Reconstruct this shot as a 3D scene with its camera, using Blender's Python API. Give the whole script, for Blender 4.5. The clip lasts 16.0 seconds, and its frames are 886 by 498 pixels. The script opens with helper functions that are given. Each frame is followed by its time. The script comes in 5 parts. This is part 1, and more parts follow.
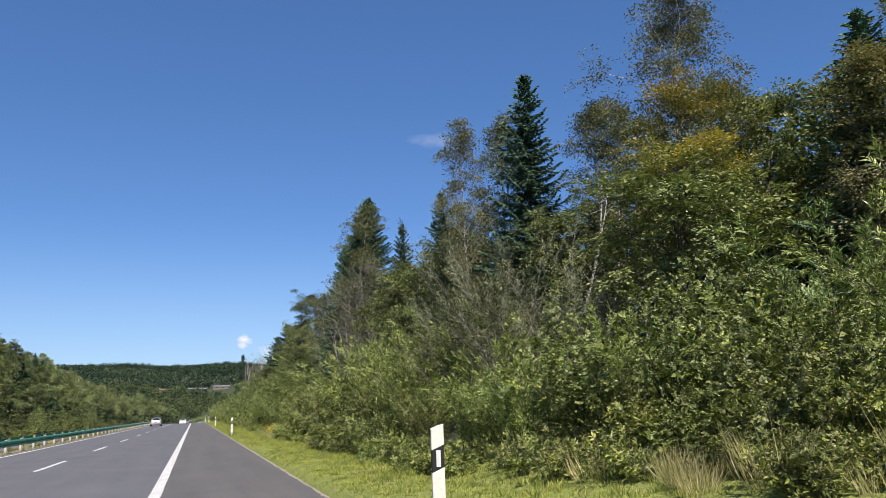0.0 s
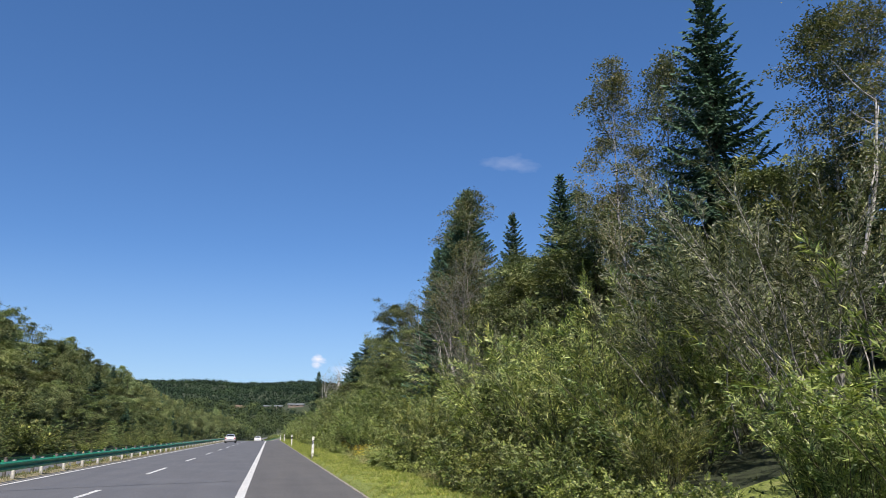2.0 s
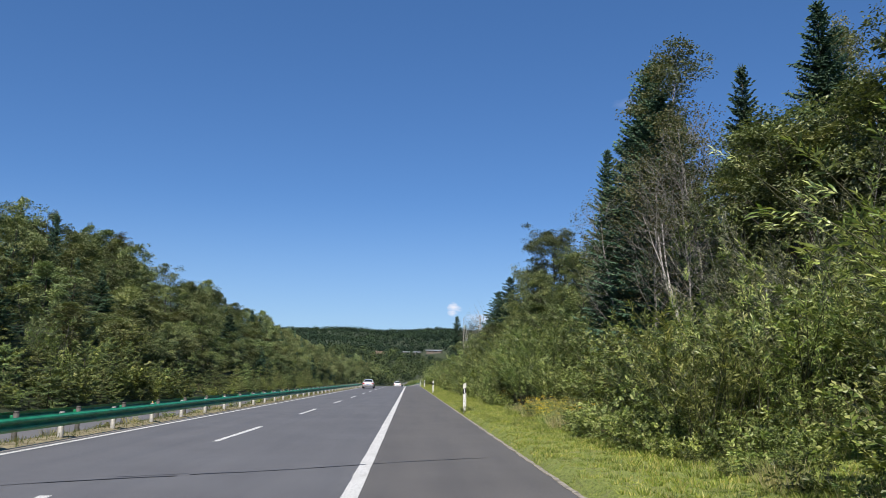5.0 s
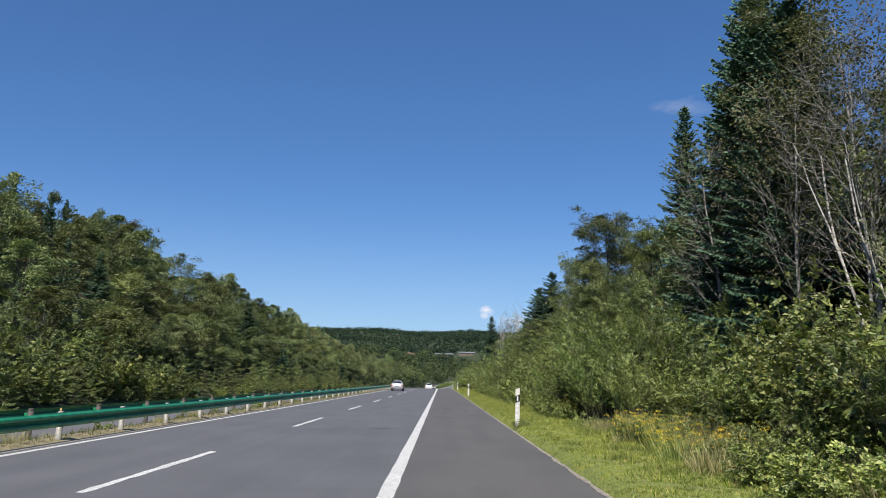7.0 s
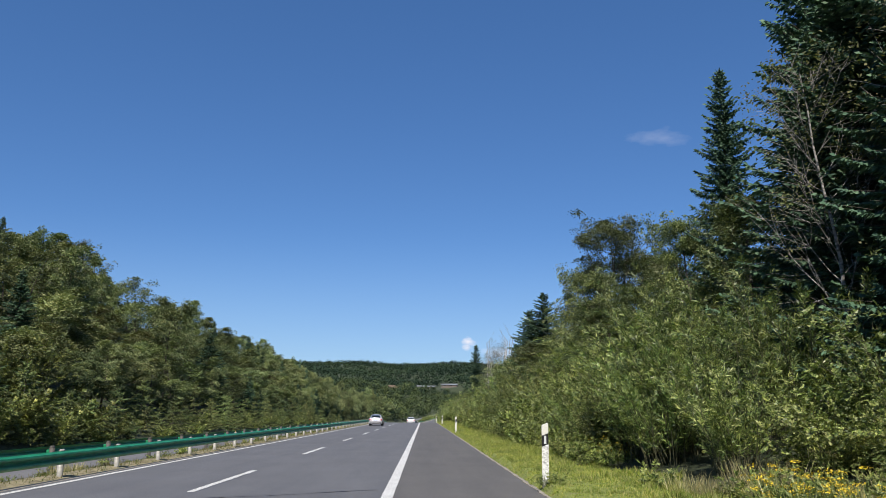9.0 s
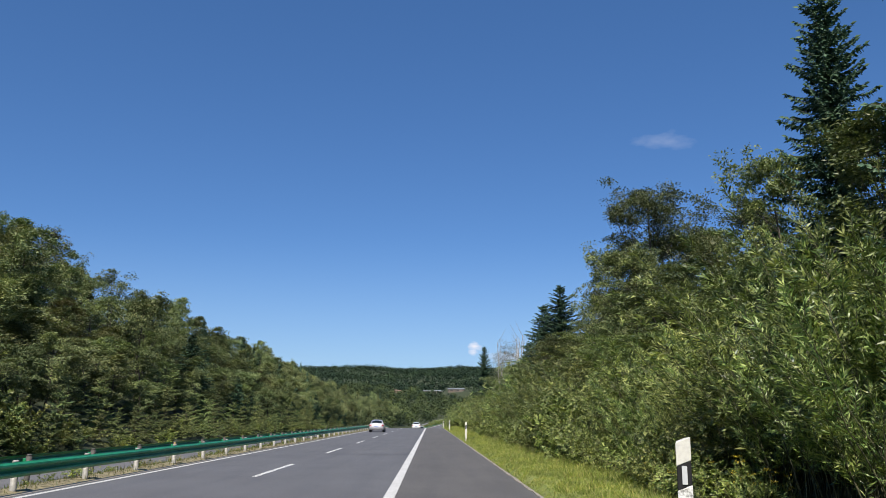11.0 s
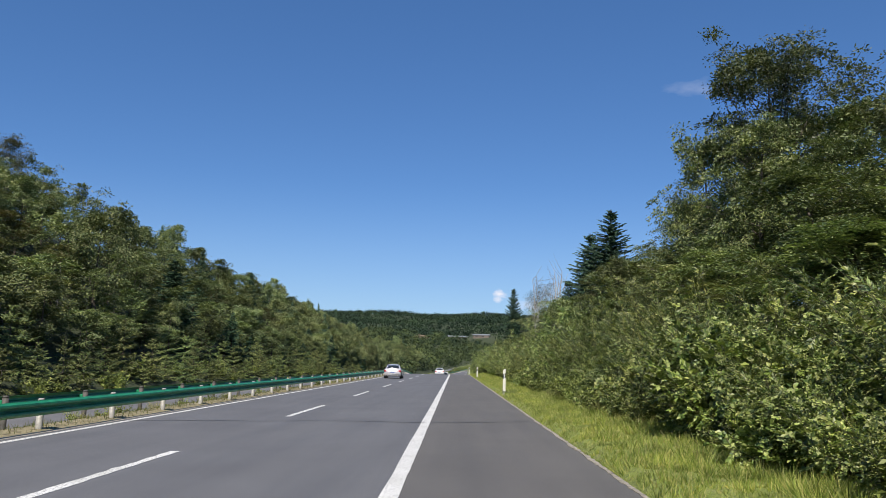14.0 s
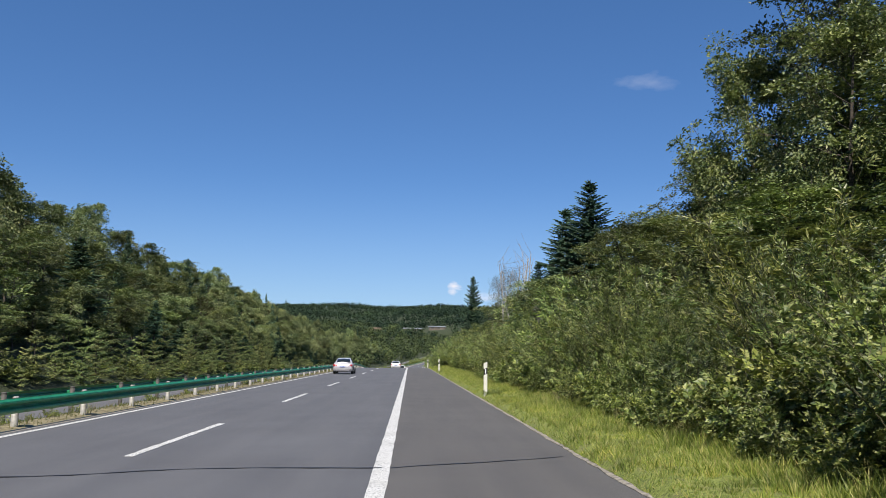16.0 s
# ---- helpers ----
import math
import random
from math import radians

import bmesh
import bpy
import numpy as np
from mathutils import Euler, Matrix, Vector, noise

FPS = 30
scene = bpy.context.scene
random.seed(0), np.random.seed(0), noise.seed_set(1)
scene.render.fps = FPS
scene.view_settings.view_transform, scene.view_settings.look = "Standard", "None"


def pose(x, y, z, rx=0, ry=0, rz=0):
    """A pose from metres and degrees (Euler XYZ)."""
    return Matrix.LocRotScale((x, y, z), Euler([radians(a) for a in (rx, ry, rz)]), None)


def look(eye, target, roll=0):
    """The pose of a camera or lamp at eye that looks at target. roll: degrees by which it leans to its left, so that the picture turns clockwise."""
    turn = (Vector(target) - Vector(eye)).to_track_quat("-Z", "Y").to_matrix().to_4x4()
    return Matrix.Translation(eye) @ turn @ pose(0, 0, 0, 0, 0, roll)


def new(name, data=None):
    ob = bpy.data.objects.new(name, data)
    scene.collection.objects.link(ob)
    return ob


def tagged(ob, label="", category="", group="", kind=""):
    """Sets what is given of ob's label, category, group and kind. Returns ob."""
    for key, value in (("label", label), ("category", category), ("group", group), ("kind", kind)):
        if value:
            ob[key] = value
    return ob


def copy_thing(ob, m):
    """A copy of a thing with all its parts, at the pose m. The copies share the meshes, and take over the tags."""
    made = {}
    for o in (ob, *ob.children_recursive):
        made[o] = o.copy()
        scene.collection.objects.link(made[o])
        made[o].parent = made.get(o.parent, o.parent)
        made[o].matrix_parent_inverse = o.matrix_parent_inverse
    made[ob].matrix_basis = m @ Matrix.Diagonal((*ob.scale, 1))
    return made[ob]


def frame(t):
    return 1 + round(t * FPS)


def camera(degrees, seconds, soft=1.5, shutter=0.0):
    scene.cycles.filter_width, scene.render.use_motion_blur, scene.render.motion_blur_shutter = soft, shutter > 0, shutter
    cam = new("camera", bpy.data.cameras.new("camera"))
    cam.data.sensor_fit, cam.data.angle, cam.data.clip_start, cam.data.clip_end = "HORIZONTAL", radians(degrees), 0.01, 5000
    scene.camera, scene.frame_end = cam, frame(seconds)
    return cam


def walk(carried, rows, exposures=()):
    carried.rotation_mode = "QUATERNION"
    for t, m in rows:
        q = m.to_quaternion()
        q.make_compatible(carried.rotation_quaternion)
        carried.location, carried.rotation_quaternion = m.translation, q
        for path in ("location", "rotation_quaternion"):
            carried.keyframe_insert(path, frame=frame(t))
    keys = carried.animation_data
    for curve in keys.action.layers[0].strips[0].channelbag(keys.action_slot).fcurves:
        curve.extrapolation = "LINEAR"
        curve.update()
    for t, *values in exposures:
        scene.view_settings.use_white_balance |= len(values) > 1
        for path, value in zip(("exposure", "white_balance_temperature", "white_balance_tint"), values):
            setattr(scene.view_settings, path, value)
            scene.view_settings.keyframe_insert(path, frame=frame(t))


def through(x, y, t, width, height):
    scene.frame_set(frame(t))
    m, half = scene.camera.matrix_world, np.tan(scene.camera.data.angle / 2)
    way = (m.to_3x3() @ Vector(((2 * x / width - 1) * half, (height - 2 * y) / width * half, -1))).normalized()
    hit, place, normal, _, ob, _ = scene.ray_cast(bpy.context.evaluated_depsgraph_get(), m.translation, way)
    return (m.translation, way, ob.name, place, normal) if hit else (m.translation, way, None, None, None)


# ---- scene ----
# ---- camera ----
cam = camera(59.49, 16.0, soft=0.85)
PATH = [  # seconds, x, y, z, yaw, pitch, roll
    (0.0, 0.704, -0.160, 1.563, -17.41, 11.67, 1.55),
    (0.5, 0.679, 2.209, 1.563, -15.33, 12.45, 0.84),
    (1.0, 0.658, 4.567, 1.563, -13.75, 12.90, 0.42),
    (1.5, 0.645, 6.896, 1.563, -12.98, 13.16, 0.24),
    (2.0, 0.643, 9.179, 1.563, -12.30, 13.40, -0.08),
    (2.5, 0.640, 11.431, 1.563, -10.42, 13.06, -0.33),
    (3.0, 0.641, 13.692, 1.563, -8.82, 12.26, -0.39),
    (3.5, 0.658, 15.981, 1.563, -7.05, 11.60, -0.55),
    (4.0, 0.691, 18.261, 1.563, -5.30, 10.84, -0.24),
    (4.5, 0.732, 20.530, 1.563, -4.26, 10.14, 0.08),
    (5.0, 0.767, 22.796, 1.563, -2.46, 9.53, -0.56),
    (7.5, 0.672, 34.360, 1.563, -0.12, 9.80, -1.45),
    (8.0, 0.606, 36.700, 1.563, -1.00, 10.77, -1.12),
    (10.5, 0.828, 48.119, 1.563, -1.23, 12.38, -0.10),
    (11.0, 0.829, 50.472, 1.563, -0.91, 12.38, -0.31),
    (11.5, 0.834, 52.856, 1.563, -0.50, 12.37, -0.80),
    (12.0, 0.840, 55.266, 1.563, -0.20, 12.35, -1.44),
    (12.5, 0.841, 57.702, 1.563, 1.04, 11.70, -2.41),
    (13.0, 0.832, 60.159, 1.563, 1.11, 10.06, -2.04),
    (13.5, 0.804, 62.634, 1.563, 0.77, 8.80, -1.71),
    (14.0, 0.748, 65.125, 1.563, 0.85, 8.47, -1.31),
    (14.5, 0.673, 67.629, 1.563, 0.31, 8.21, -0.28),
    (15.0, 0.584, 70.127, 1.563, -0.07, 7.50, 0.22),
    (15.5, 0.484, 72.608, 1.563, -1.28, 7.38, -0.05),
    (16.0, 0.373, 75.053, 1.563, -2.43, 7.97, -0.52),
]
walk(cam, [(t, pose(x, y, z, 90 + pitch, roll, yaw)) for t, x, y, z, yaw, pitch, roll in PATH],
     exposures=[(0.0, 0.57, 6900, 15), (2.0, 0.47, 6700, 13), (5.0, 0.37, 6620, 11.5), (8.0, 0.36, 6620, 11.5), (16.0, 0.38, 6700, 11.5)])

# ---- world, sun, exposure ----
SUN_ELEV, SUN_AZ = 49.0, 189.0  # degrees; azimuth clockwise from +Y
world = bpy.data.worlds.new("world")
scene.world = world
world.use_nodes = True
wn, wl = world.node_tree.nodes, world.node_tree.links
wn.clear()
w_out, w_bg, w_sky = wn.new("ShaderNodeOutputWorld"), wn.new("ShaderNodeBackground"), wn.new("ShaderNodeTexSky")
w_sky.sky_type, w_sky.sun_disc = "NISHITA", False
w_sky.sun_elevation, w_sky.sun_rotation = radians(SUN_ELEV), radians(SUN_AZ)
w_sky.altitude, w_sky.air_density, w_sky.dust_density, w_sky.ozone_density = 2200, 1.0, 0.0, 5.0
w_bg.inputs["Strength"].default_value = 0.103
w_geo = wn.new("ShaderNodeTexCoord")


def cloud(colour, azimuth, elevation, wide, high, scale, dense, seed):
    """A small cloud in the sky: an oval in two angles, broken up by noise."""
    sep = wn.new("ShaderNodeSeparateXYZ")
    wl.new(w_geo.outputs["Generated"], sep.inputs[0])
    def op(kind, a, b):
        n = wn.new("ShaderNodeMath")
        n.operation = kind
        for i, v in enumerate((a, b)):
            if isinstance(v, (int, float)):
                n.inputs[i].default_value = v
            else:
                wl.new(v, n.inputs[i])
        return n.outputs[0]
    az = op("ARCTAN2", sep.outputs["X"], sep.outputs["Y"])
    el = op("ARCSINE", sep.outputs["Z"], 0.0)
    u = op("DIVIDE", op("SUBTRACT", az, radians(azimuth)), radians(wide))
    v = op("DIVIDE", op("SUBTRACT", el, radians(elevation)), radians(high))
    r = op("SQRT", op("ADD", op("MULTIPLY", u, u), op("MULTIPLY", v, v)), 0.0)
    mapping = wn.new("ShaderNodeMapping")
    mapping.inputs["Location"].default_value = (seed, seed * 0.7, 0)
    mapping.inputs["Scale"].default_value = (scale, scale, scale * 2.2)
    wl.new(w_geo.outputs["Generated"], mapping.inputs["Vector"])
    tex = wn.new("ShaderNodeTexNoise")
    tex.inputs["Scale"].default_value = 1.0
    tex.inputs["Detail"].default_value = 6.0
    wl.new(mapping.outputs[0], tex.inputs["Vector"])
    body = op("SUBTRACT", op("ADD", 1.0, op("MULTIPLY", op("SUBTRACT", tex.outputs[0], 0.5), 2.6)), r)
    mask = wn.new("ShaderNodeMath")
    mask.operation, mask.use_clamp = "MULTIPLY", True
    wl.new(body, mask.inputs[0])
    mask.inputs[1].default_value = dense
    top = wn.new("ShaderNodeMath")
    top.operation = "MINIMUM"
    wl.new(mask.outputs[0], top.inputs[0])
    top.inputs[1].default_value = min(1.0, dense)
    mix = wn.new("ShaderNodeMixRGB")
    wl.new(top.outputs[0], mix.inputs["Fac"])
    wl.new(colour, mix.inputs["Color1"])
    mix.inputs["Color2"].default_value = (6.2, 6.5, 7.4, 1)
    return mix.outputs[0]


w_sat = wn.new("ShaderNodeHueSaturation")
w_sat.inputs["Saturation"].default_value = 1.12
w_sat.inputs["Hue"].default_value = 0.5
wl.new(w_sky.outputs[0], w_sat.inputs["Color"])
# thin even haze that softens the sky's gradient
w_haze = wn.new("ShaderNodeMixRGB")
w_haze.inputs["Fac"].default_value = 0.28
wl.new(w_sat.outputs[0], w_haze.inputs["Color1"])
w_haze.inputs["Color2"].default_value = (0.40, 1.34, 3.85, 1)
# paler air low over the horizon
w_sep, w_low = wn.new("ShaderNodeSeparateXYZ"), wn.new("ShaderNodeMapRange")
wl.new(w_geo.outputs["Generated"], w_sep.inputs[0])
wl.new(w_sep.outputs["Z"], w_low.inputs["Value"])
w_low.interpolation_type = "SMOOTHSTEP"
w_low.inputs["From Min"].default_value, w_low.inputs["From Max"].default_value = -0.02, 0.24
w_low.inputs["To Min"].default_value, w_low.inputs["To Max"].default_value = 0.5, 0.0
w_pale = wn.new("ShaderNodeMixRGB")
wl.new(w_low.outputs[0], w_pale.inputs["Fac"])
wl.new(w_haze.outputs[0], w_pale.inputs["Color1"])
w_pale.inputs["Color2"].default_value = (2.7, 3.9, 5.2, 1)
sky_colour = cloud(w_pale.outputs[0], 3.2, 5.1, 0.5, 0.46, 75, 1.1, 3.0)
sky_colour = cloud(sky_colour, 5.4, 4.4, 1.6, 0.35, 70, 0.5, 9.0)
sky_colour = cloud(sky_colour, 17.0, 19.6, 2.6, 0.75, 30, 0.16, 5.0)
wl.new(sky_colour, w_bg.inputs["Color"])
wl.new(w_bg.outputs[0], w_out.inputs["Surface"])

sun = new("sun", bpy.data.lights.new("sun", "SUN"))
sun.data.energy, sun.data.angle, sun.data.color = 5.0, radians(0.53), (1.0, 0.95, 0.86)
sa, se = radians(SUN_AZ), radians(SUN_ELEV)
sun.matrix_world = look((60 * math.sin(sa) * math.cos(se), 60 * math.cos(sa) * math.cos(se), 60 * math.sin(se)), (0, 0, 0))

# ---- materials ----


def principled(name):
    m = bpy.data.materials.new(name)
    m.use_nodes = True
    nt = m.node_tree
    return m, nt, nt.nodes["Principled BSDF"]


def add_noise(nt, scale, detail=4.0, coords="Object", rough=0.6):
    tc, nz = nt.nodes.new("ShaderNodeTexCoord"), nt.nodes.new("ShaderNodeTexNoise")
    nz.inputs["Scale"].default_value, nz.inputs["Detail"].default_value, nz.inputs["Roughness"].default_value = scale, detail, rough
    nt.links.new(tc.outputs[coords], nz.inputs["Vector"])
    return nz.outputs[0]


def ramp(nt, fac, *stops):
    r = nt.nodes.new("ShaderNodeValToRGB")
    while len(r.color_ramp.elements) < len(stops):
        r.color_ramp.elements.new(0.5)
    for e, (p, c) in zip(r.color_ramp.elements, stops):
        e.position = p
        e.color = (*c, 1) if len(c) == 3 else c
    nt.links.new(fac, r.inputs[0])
    return r.outputs[0]


def mixed(nt, fac, a, b, kind="MIX"):
    n = nt.nodes.new("ShaderNodeMixRGB")
    n.blend_type = kind
    for s, v in zip(n.inputs, (fac, a, b)):
        if isinstance(v, (int, float)):
            s.default_value = v
        elif isinstance(v, tuple):
            s.default_value = (*v, 1)
        else:
            nt.links.new(v, s)
    return n.outputs[0]


def bump(nt, bsdf, height, strength, distance):
    b = nt.nodes.new("ShaderNodeBump")
    b.inputs["Strength"].default_value, b.inputs["Distance"].default_value = strength, distance
    nt.links.new(height, b.inputs["Height"])
    nt.links.new(b.outputs[0], bsdf.inputs["Normal"])


def plain(name, colour, rough=0.5, metal=0.0, vary=0.12, scale=9.0):
    """A painted, plastic or metal surface with slight dirt and unevenness."""
    m, nt, b = principled(name)
    dark = tuple(c * (1 - vary * 2.2) for c in colour)
    light = tuple(min(1, c * (1 + vary)) for c in colour)
    nt.links.new(ramp(nt, add_noise(nt, scale, 5), (0.3, dark), (0.55, colour), (0.8, light)), b.inputs["Base Color"])
    b.inputs["Roughness"].default_value, b.inputs["Metallic"].default_value = rough, metal
    return m


def asphalt(name, colour, warm):
    m, nt, b = principled(name)
    fine = add_noise(nt, 160, 3)
    base = ramp(nt, fine, (0.3, tuple(c * 0.7 for c in colour)), (0.52, colour), (0.75, tuple(c * 1.45 for c in colour)))
    tc, mp = nt.nodes.new("ShaderNodeTexCoord"), nt.nodes.new("ShaderNodeMapping")
    mp.inputs["Scale"].default_value = (1.0, 0.06, 1.0)
    nt.links.new(tc.outputs["Object"], mp.inputs["Vector"])
    streak = nt.nodes.new("ShaderNodeTexNoise")
    streak.inputs["Scale"].default_value, streak.inputs["Detail"].default_value = 1.6, 5
    nt.links.new(mp.outputs[0], streak.inputs["Vector"])
    wear = ramp(nt, streak.outputs[0], (0.3, (0.90, 0.90, 0.91)), (0.6, (1.05, 1.04, 1.03)))
    big = ramp(nt, add_noise(nt, 0.35, 5), (0.35, (0.9, 0.9, 0.9)), (0.7, warm))
    nt.links.new(mixed(nt, 1.0, mixed(nt, 1.0, base, wear, "MULTIPLY"), big, "MULTIPLY"), b.inputs["Base Color"])
    b.inputs["Roughness"].default_value = 0.82
    b.inputs["Specular IOR Level"].default_value = 0.35
    bump(nt, b, fine, 0.5, 0.004)
    return m


def worn_paint(name):
    m, nt, b = principled(name)
    wear = ramp(nt, add_noise(nt, 28, 8, rough=0.75), (0.40, (0.17, 0.17, 0.175)), (0.48, (0.64, 0.64, 0.62)), (0.7, (0.78, 0.78, 0.76)))
    nt.links.new(mixed(nt, 1.0, wear, ramp(nt, add_noise(nt, 1.1, 4), (0.3, (0.8, 0.8, 0.78)), (0.6, (1, 1, 1))), "MULTIPLY"), b.inputs["Base Color"])
    b.inputs["Roughness"].default_value = 0.65
    bump(nt, b, add_noise(nt, 150, 3), 0.3, 0.003)
    return m


def leafy(name, *colours, through=0.35, rough=0.46, hue=0.04, patch=0.0, gloss=0.4, turning=None, swing=1.0):
    """Leaves: colour varies leaf by leaf and plant by plant; some light passes through."""
    m, nt, b = principled(name)
    geo, info = nt.nodes.new("ShaderNodeNewGeometry"), nt.nodes.new("ShaderNodeObjectInfo")
    n = len(colours)
    col = ramp(nt, geo.outputs["Random Per Island"], *[((i + 0.5) / n, c) for i, c in enumerate(colours)])
    hs = nt.nodes.new("ShaderNodeHueSaturation")
    mr = nt.nodes.new("ShaderNodeMapRange")
    mr.inputs["To Min"].default_value, mr.inputs["To Max"].default_value = 0.5 - hue, 0.5 + hue * 0.25
    nt.links.new(info.outputs["Random"], mr.inputs["Value"])
    nt.links.new(mr.outputs[0], hs.inputs["Hue"])
    mv = nt.nodes.new("ShaderNodeMapRange")
    mv.inputs["To Min"].default_value, mv.inputs["To Max"].default_value = 0.58, 1.38
    ml = nt.nodes.new("ShaderNodeMath")
    ml.operation = "FRACT"
    m7 = nt.nodes.new("ShaderNodeMath")
    m7.operation = "MULTIPLY"
    m7.inputs[1].default_value = 7.31
    nt.links.new(info.outputs["Random"], m7.inputs[0])
    nt.links.new(m7.outputs[0], ml.inputs[0])
    nt.links.new(ml.outputs[0], mv.inputs["Value"])
    nt.links.new(mv.outputs[0], hs.inputs["Value"])
    if patch:
        tone = ramp(nt, add_noise(nt, patch, 3), (0.34, (1 - 0.34 * swing, 1 - 0.30 * swing, 1 - 0.24 * swing)), (0.5, (1, 1, 1)), (0.68, (1 + 0.34 * swing, 1 + 0.28 * swing, 1 + 0.08 * swing)))
        col = mixed(nt, 1.0, col, tone, "MULTIPLY")
    if turning:
        # leaves at the top of the crown have turned first
        tc, sep = nt.nodes.new("ShaderNodeTexCoord"), nt.nodes.new("ShaderNodeSeparateXYZ")
        nt.links.new(tc.outputs["Generated"], sep.inputs[0])
        add = nt.nodes.new("ShaderNodeMath")
        add.operation = "ADD"
        nt.links.new(sep.outputs["Z"], add.inputs[0])
        nt.links.new(ramp(nt, add_noise(nt, 0.8, 3), (0.3, (0, 0, 0)), (0.7, (0.25, 0.25, 0.25))), add.inputs[1])
        col = mixed(nt, ramp(nt, add.outputs[0], (0.86, (0, 0, 0)), (1.02, (1, 1, 1))), col, turning)
    nt.links.new(col, hs.inputs["Color"])
    nt.links.new(hs.outputs[0], b.inputs["Base Color"])
    b.inputs["Roughness"].default_value = rough
    b.inputs["Specular IOR Level"].default_value = gloss
    tr, mx = nt.nodes.new("ShaderNodeBsdfTranslucent"), nt.nodes.new("ShaderNodeMixShader")
    warm = mixed(nt, 1.0, hs.outputs[0], (1.25, 1.3, 0.6), "MULTIPLY")
    nt.links.new(warm, tr.inputs["Color"])
    mx.inputs["Fac"].default_value = through
    nt.links.new(b.outputs[0], mx.inputs[1])
    nt.links.new(tr.outputs[0], mx.inputs[2])
    nt.links.new(mx.outputs[0], nt.nodes["Material Output"].inputs["Surface"])
    return m


def bark(name, a, b_, c, scale=6.0, stretch=4.0):
    m, nt, b = principled(name)
    tc, mp = nt.nodes.new("ShaderNodeTexCoord"), nt.nodes.new("ShaderNodeMapping")
    mp.inputs["Scale"].default_value = (1.0, 1.0, stretch)
    nt.links.new(tc.outputs["Object"], mp.inputs["Vector"])
    nz = nt.nodes.new("ShaderNodeTexNoise")
    nz.inputs["Scale"].default_value, nz.inputs["Detail"].default_value = scale, 6
    nt.links.new(mp.outputs[0], nz.inputs["Vector"])
    nt.links.new(ramp(nt, nz.outputs[0], (0.36, a), (0.5, b_), (0.66, c)), b.inputs["Base Color"])
    b.inputs["Roughness"].default_value = 0.85
    bump(nt, b, nz.outputs[0], 0.6, 0.02)
    return m


def soil(name):
    """The ground sheet: mown grass, dry grass and earth, in patches."""
    m, nt, b = principled(name)
    grass = ramp(nt, add_noise(nt, 24, 6, rough=0.7), (0.36, (0.055, 0.08, 0.016)), (0.5, (0.19, 0.24, 0.043)), (0.66, (0.33, 0.355, 0.095)))
    dry = ramp(nt, add_noise(nt, 30, 6, rough=0.7), (0.3, (0.14, 0.12, 0.06)), (0.55, (0.27, 0.23, 0.12)), (0.75, (0.36, 0.31, 0.19)))
    patch = ramp(nt, add_noise(nt, 2.6, 7, rough=0.7), (0.52, (0, 0, 0)), (0.74, (0.8, 0.8, 0.8)))
    nt.links.new(mixed(nt, patch, grass, dry), b.inputs["Base Color"])
    b.inputs["Roughness"].default_value = 0.95
    bump(nt, b, add_noise(nt, 20, 6, rough=0.75), 0.8, 0.05)
    return m


M_ASPHALT = asphalt("asphalt", (0.117, 0.120, 0.130), (1.04, 1.05, 1.05))
M_SHOULDER = asphalt("asphalt_shoulder", (0.108, 0.105, 0.103), (1.05, 1.05, 1.04))
M_FAR_ASPHALT = asphalt("asphalt_opposite", (0.14, 0.14, 0.145), (1.05, 1.05, 1.05))
M_PAINT = worn_paint("road_paint")
M_SEAL = plain("crack_sealant", (0.02, 0.02, 0.022), 0.6, vary=0.3, scale=30)
M_EDGE = plain("pale_concrete_edge", (0.30, 0.27, 0.225), 0.9, vary=0.3, scale=9)
M_SOIL = soil("ground_cover")


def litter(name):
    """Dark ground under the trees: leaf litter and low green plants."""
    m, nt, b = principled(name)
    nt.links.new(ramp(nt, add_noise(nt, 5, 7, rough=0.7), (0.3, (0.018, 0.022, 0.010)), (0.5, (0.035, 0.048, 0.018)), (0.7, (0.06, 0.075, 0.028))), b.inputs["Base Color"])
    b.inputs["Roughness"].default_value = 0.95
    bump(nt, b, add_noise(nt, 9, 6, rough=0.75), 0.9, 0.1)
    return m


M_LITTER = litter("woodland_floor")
M_MEDIAN = plain("dry_median_soil", (0.25, 0.215, 0.125), 0.95, vary=0.3, scale=5)
M_RAIL = plain("green_rail_paint", (0.010, 0.22, 0.092), 0.45, vary=0.18, scale=3)
M_GALV = plain("galvanised_post", (0.37, 0.36, 0.33), 0.55, 0.1, vary=0.2, scale=12)
# Rear rail's posts: the same shape in a much darker grey.
M_DARK_POST = plain("dark_rail_post", (0.10, 0.095, 0.085), 0.7, 0.1, vary=0.25, scale=12)
M_RUBBER = plain("post_black", (0.007, 0.007, 0.008), 0.8, vary=0.2)
M_WHITE = plain("post_white", (0.62, 0.61, 0.55), 0.5, vary=0.08, scale=18)
# Second post's lower part: white broken by random grey mottling.
M_MOTTLED = principled("post_mottled_white")[0]
mottled_nt = M_MOTTLED.node_tree
mottled_nt.links.new(ramp(mottled_nt, add_noise(mottled_nt, 26, 7, rough=0.75), (0.40, (0.20, 0.20, 0.19)), (0.50, (0.62, 0.62, 0.60)), (0.62, (0.78, 0.78, 0.76))), mottled_nt.nodes["Principled BSDF"].inputs["Base Color"])
mottled_nt.nodes["Principled BSDF"].inputs["Roughness"].default_value = 0.6
M_REFLECT = plain("reflector", (0.55, 0.57, 0.58), 0.25, vary=0.05)
M_AMBER = plain("amber_reflector", (0.62, 0.42, 0.16), 0.3, vary=0.05)

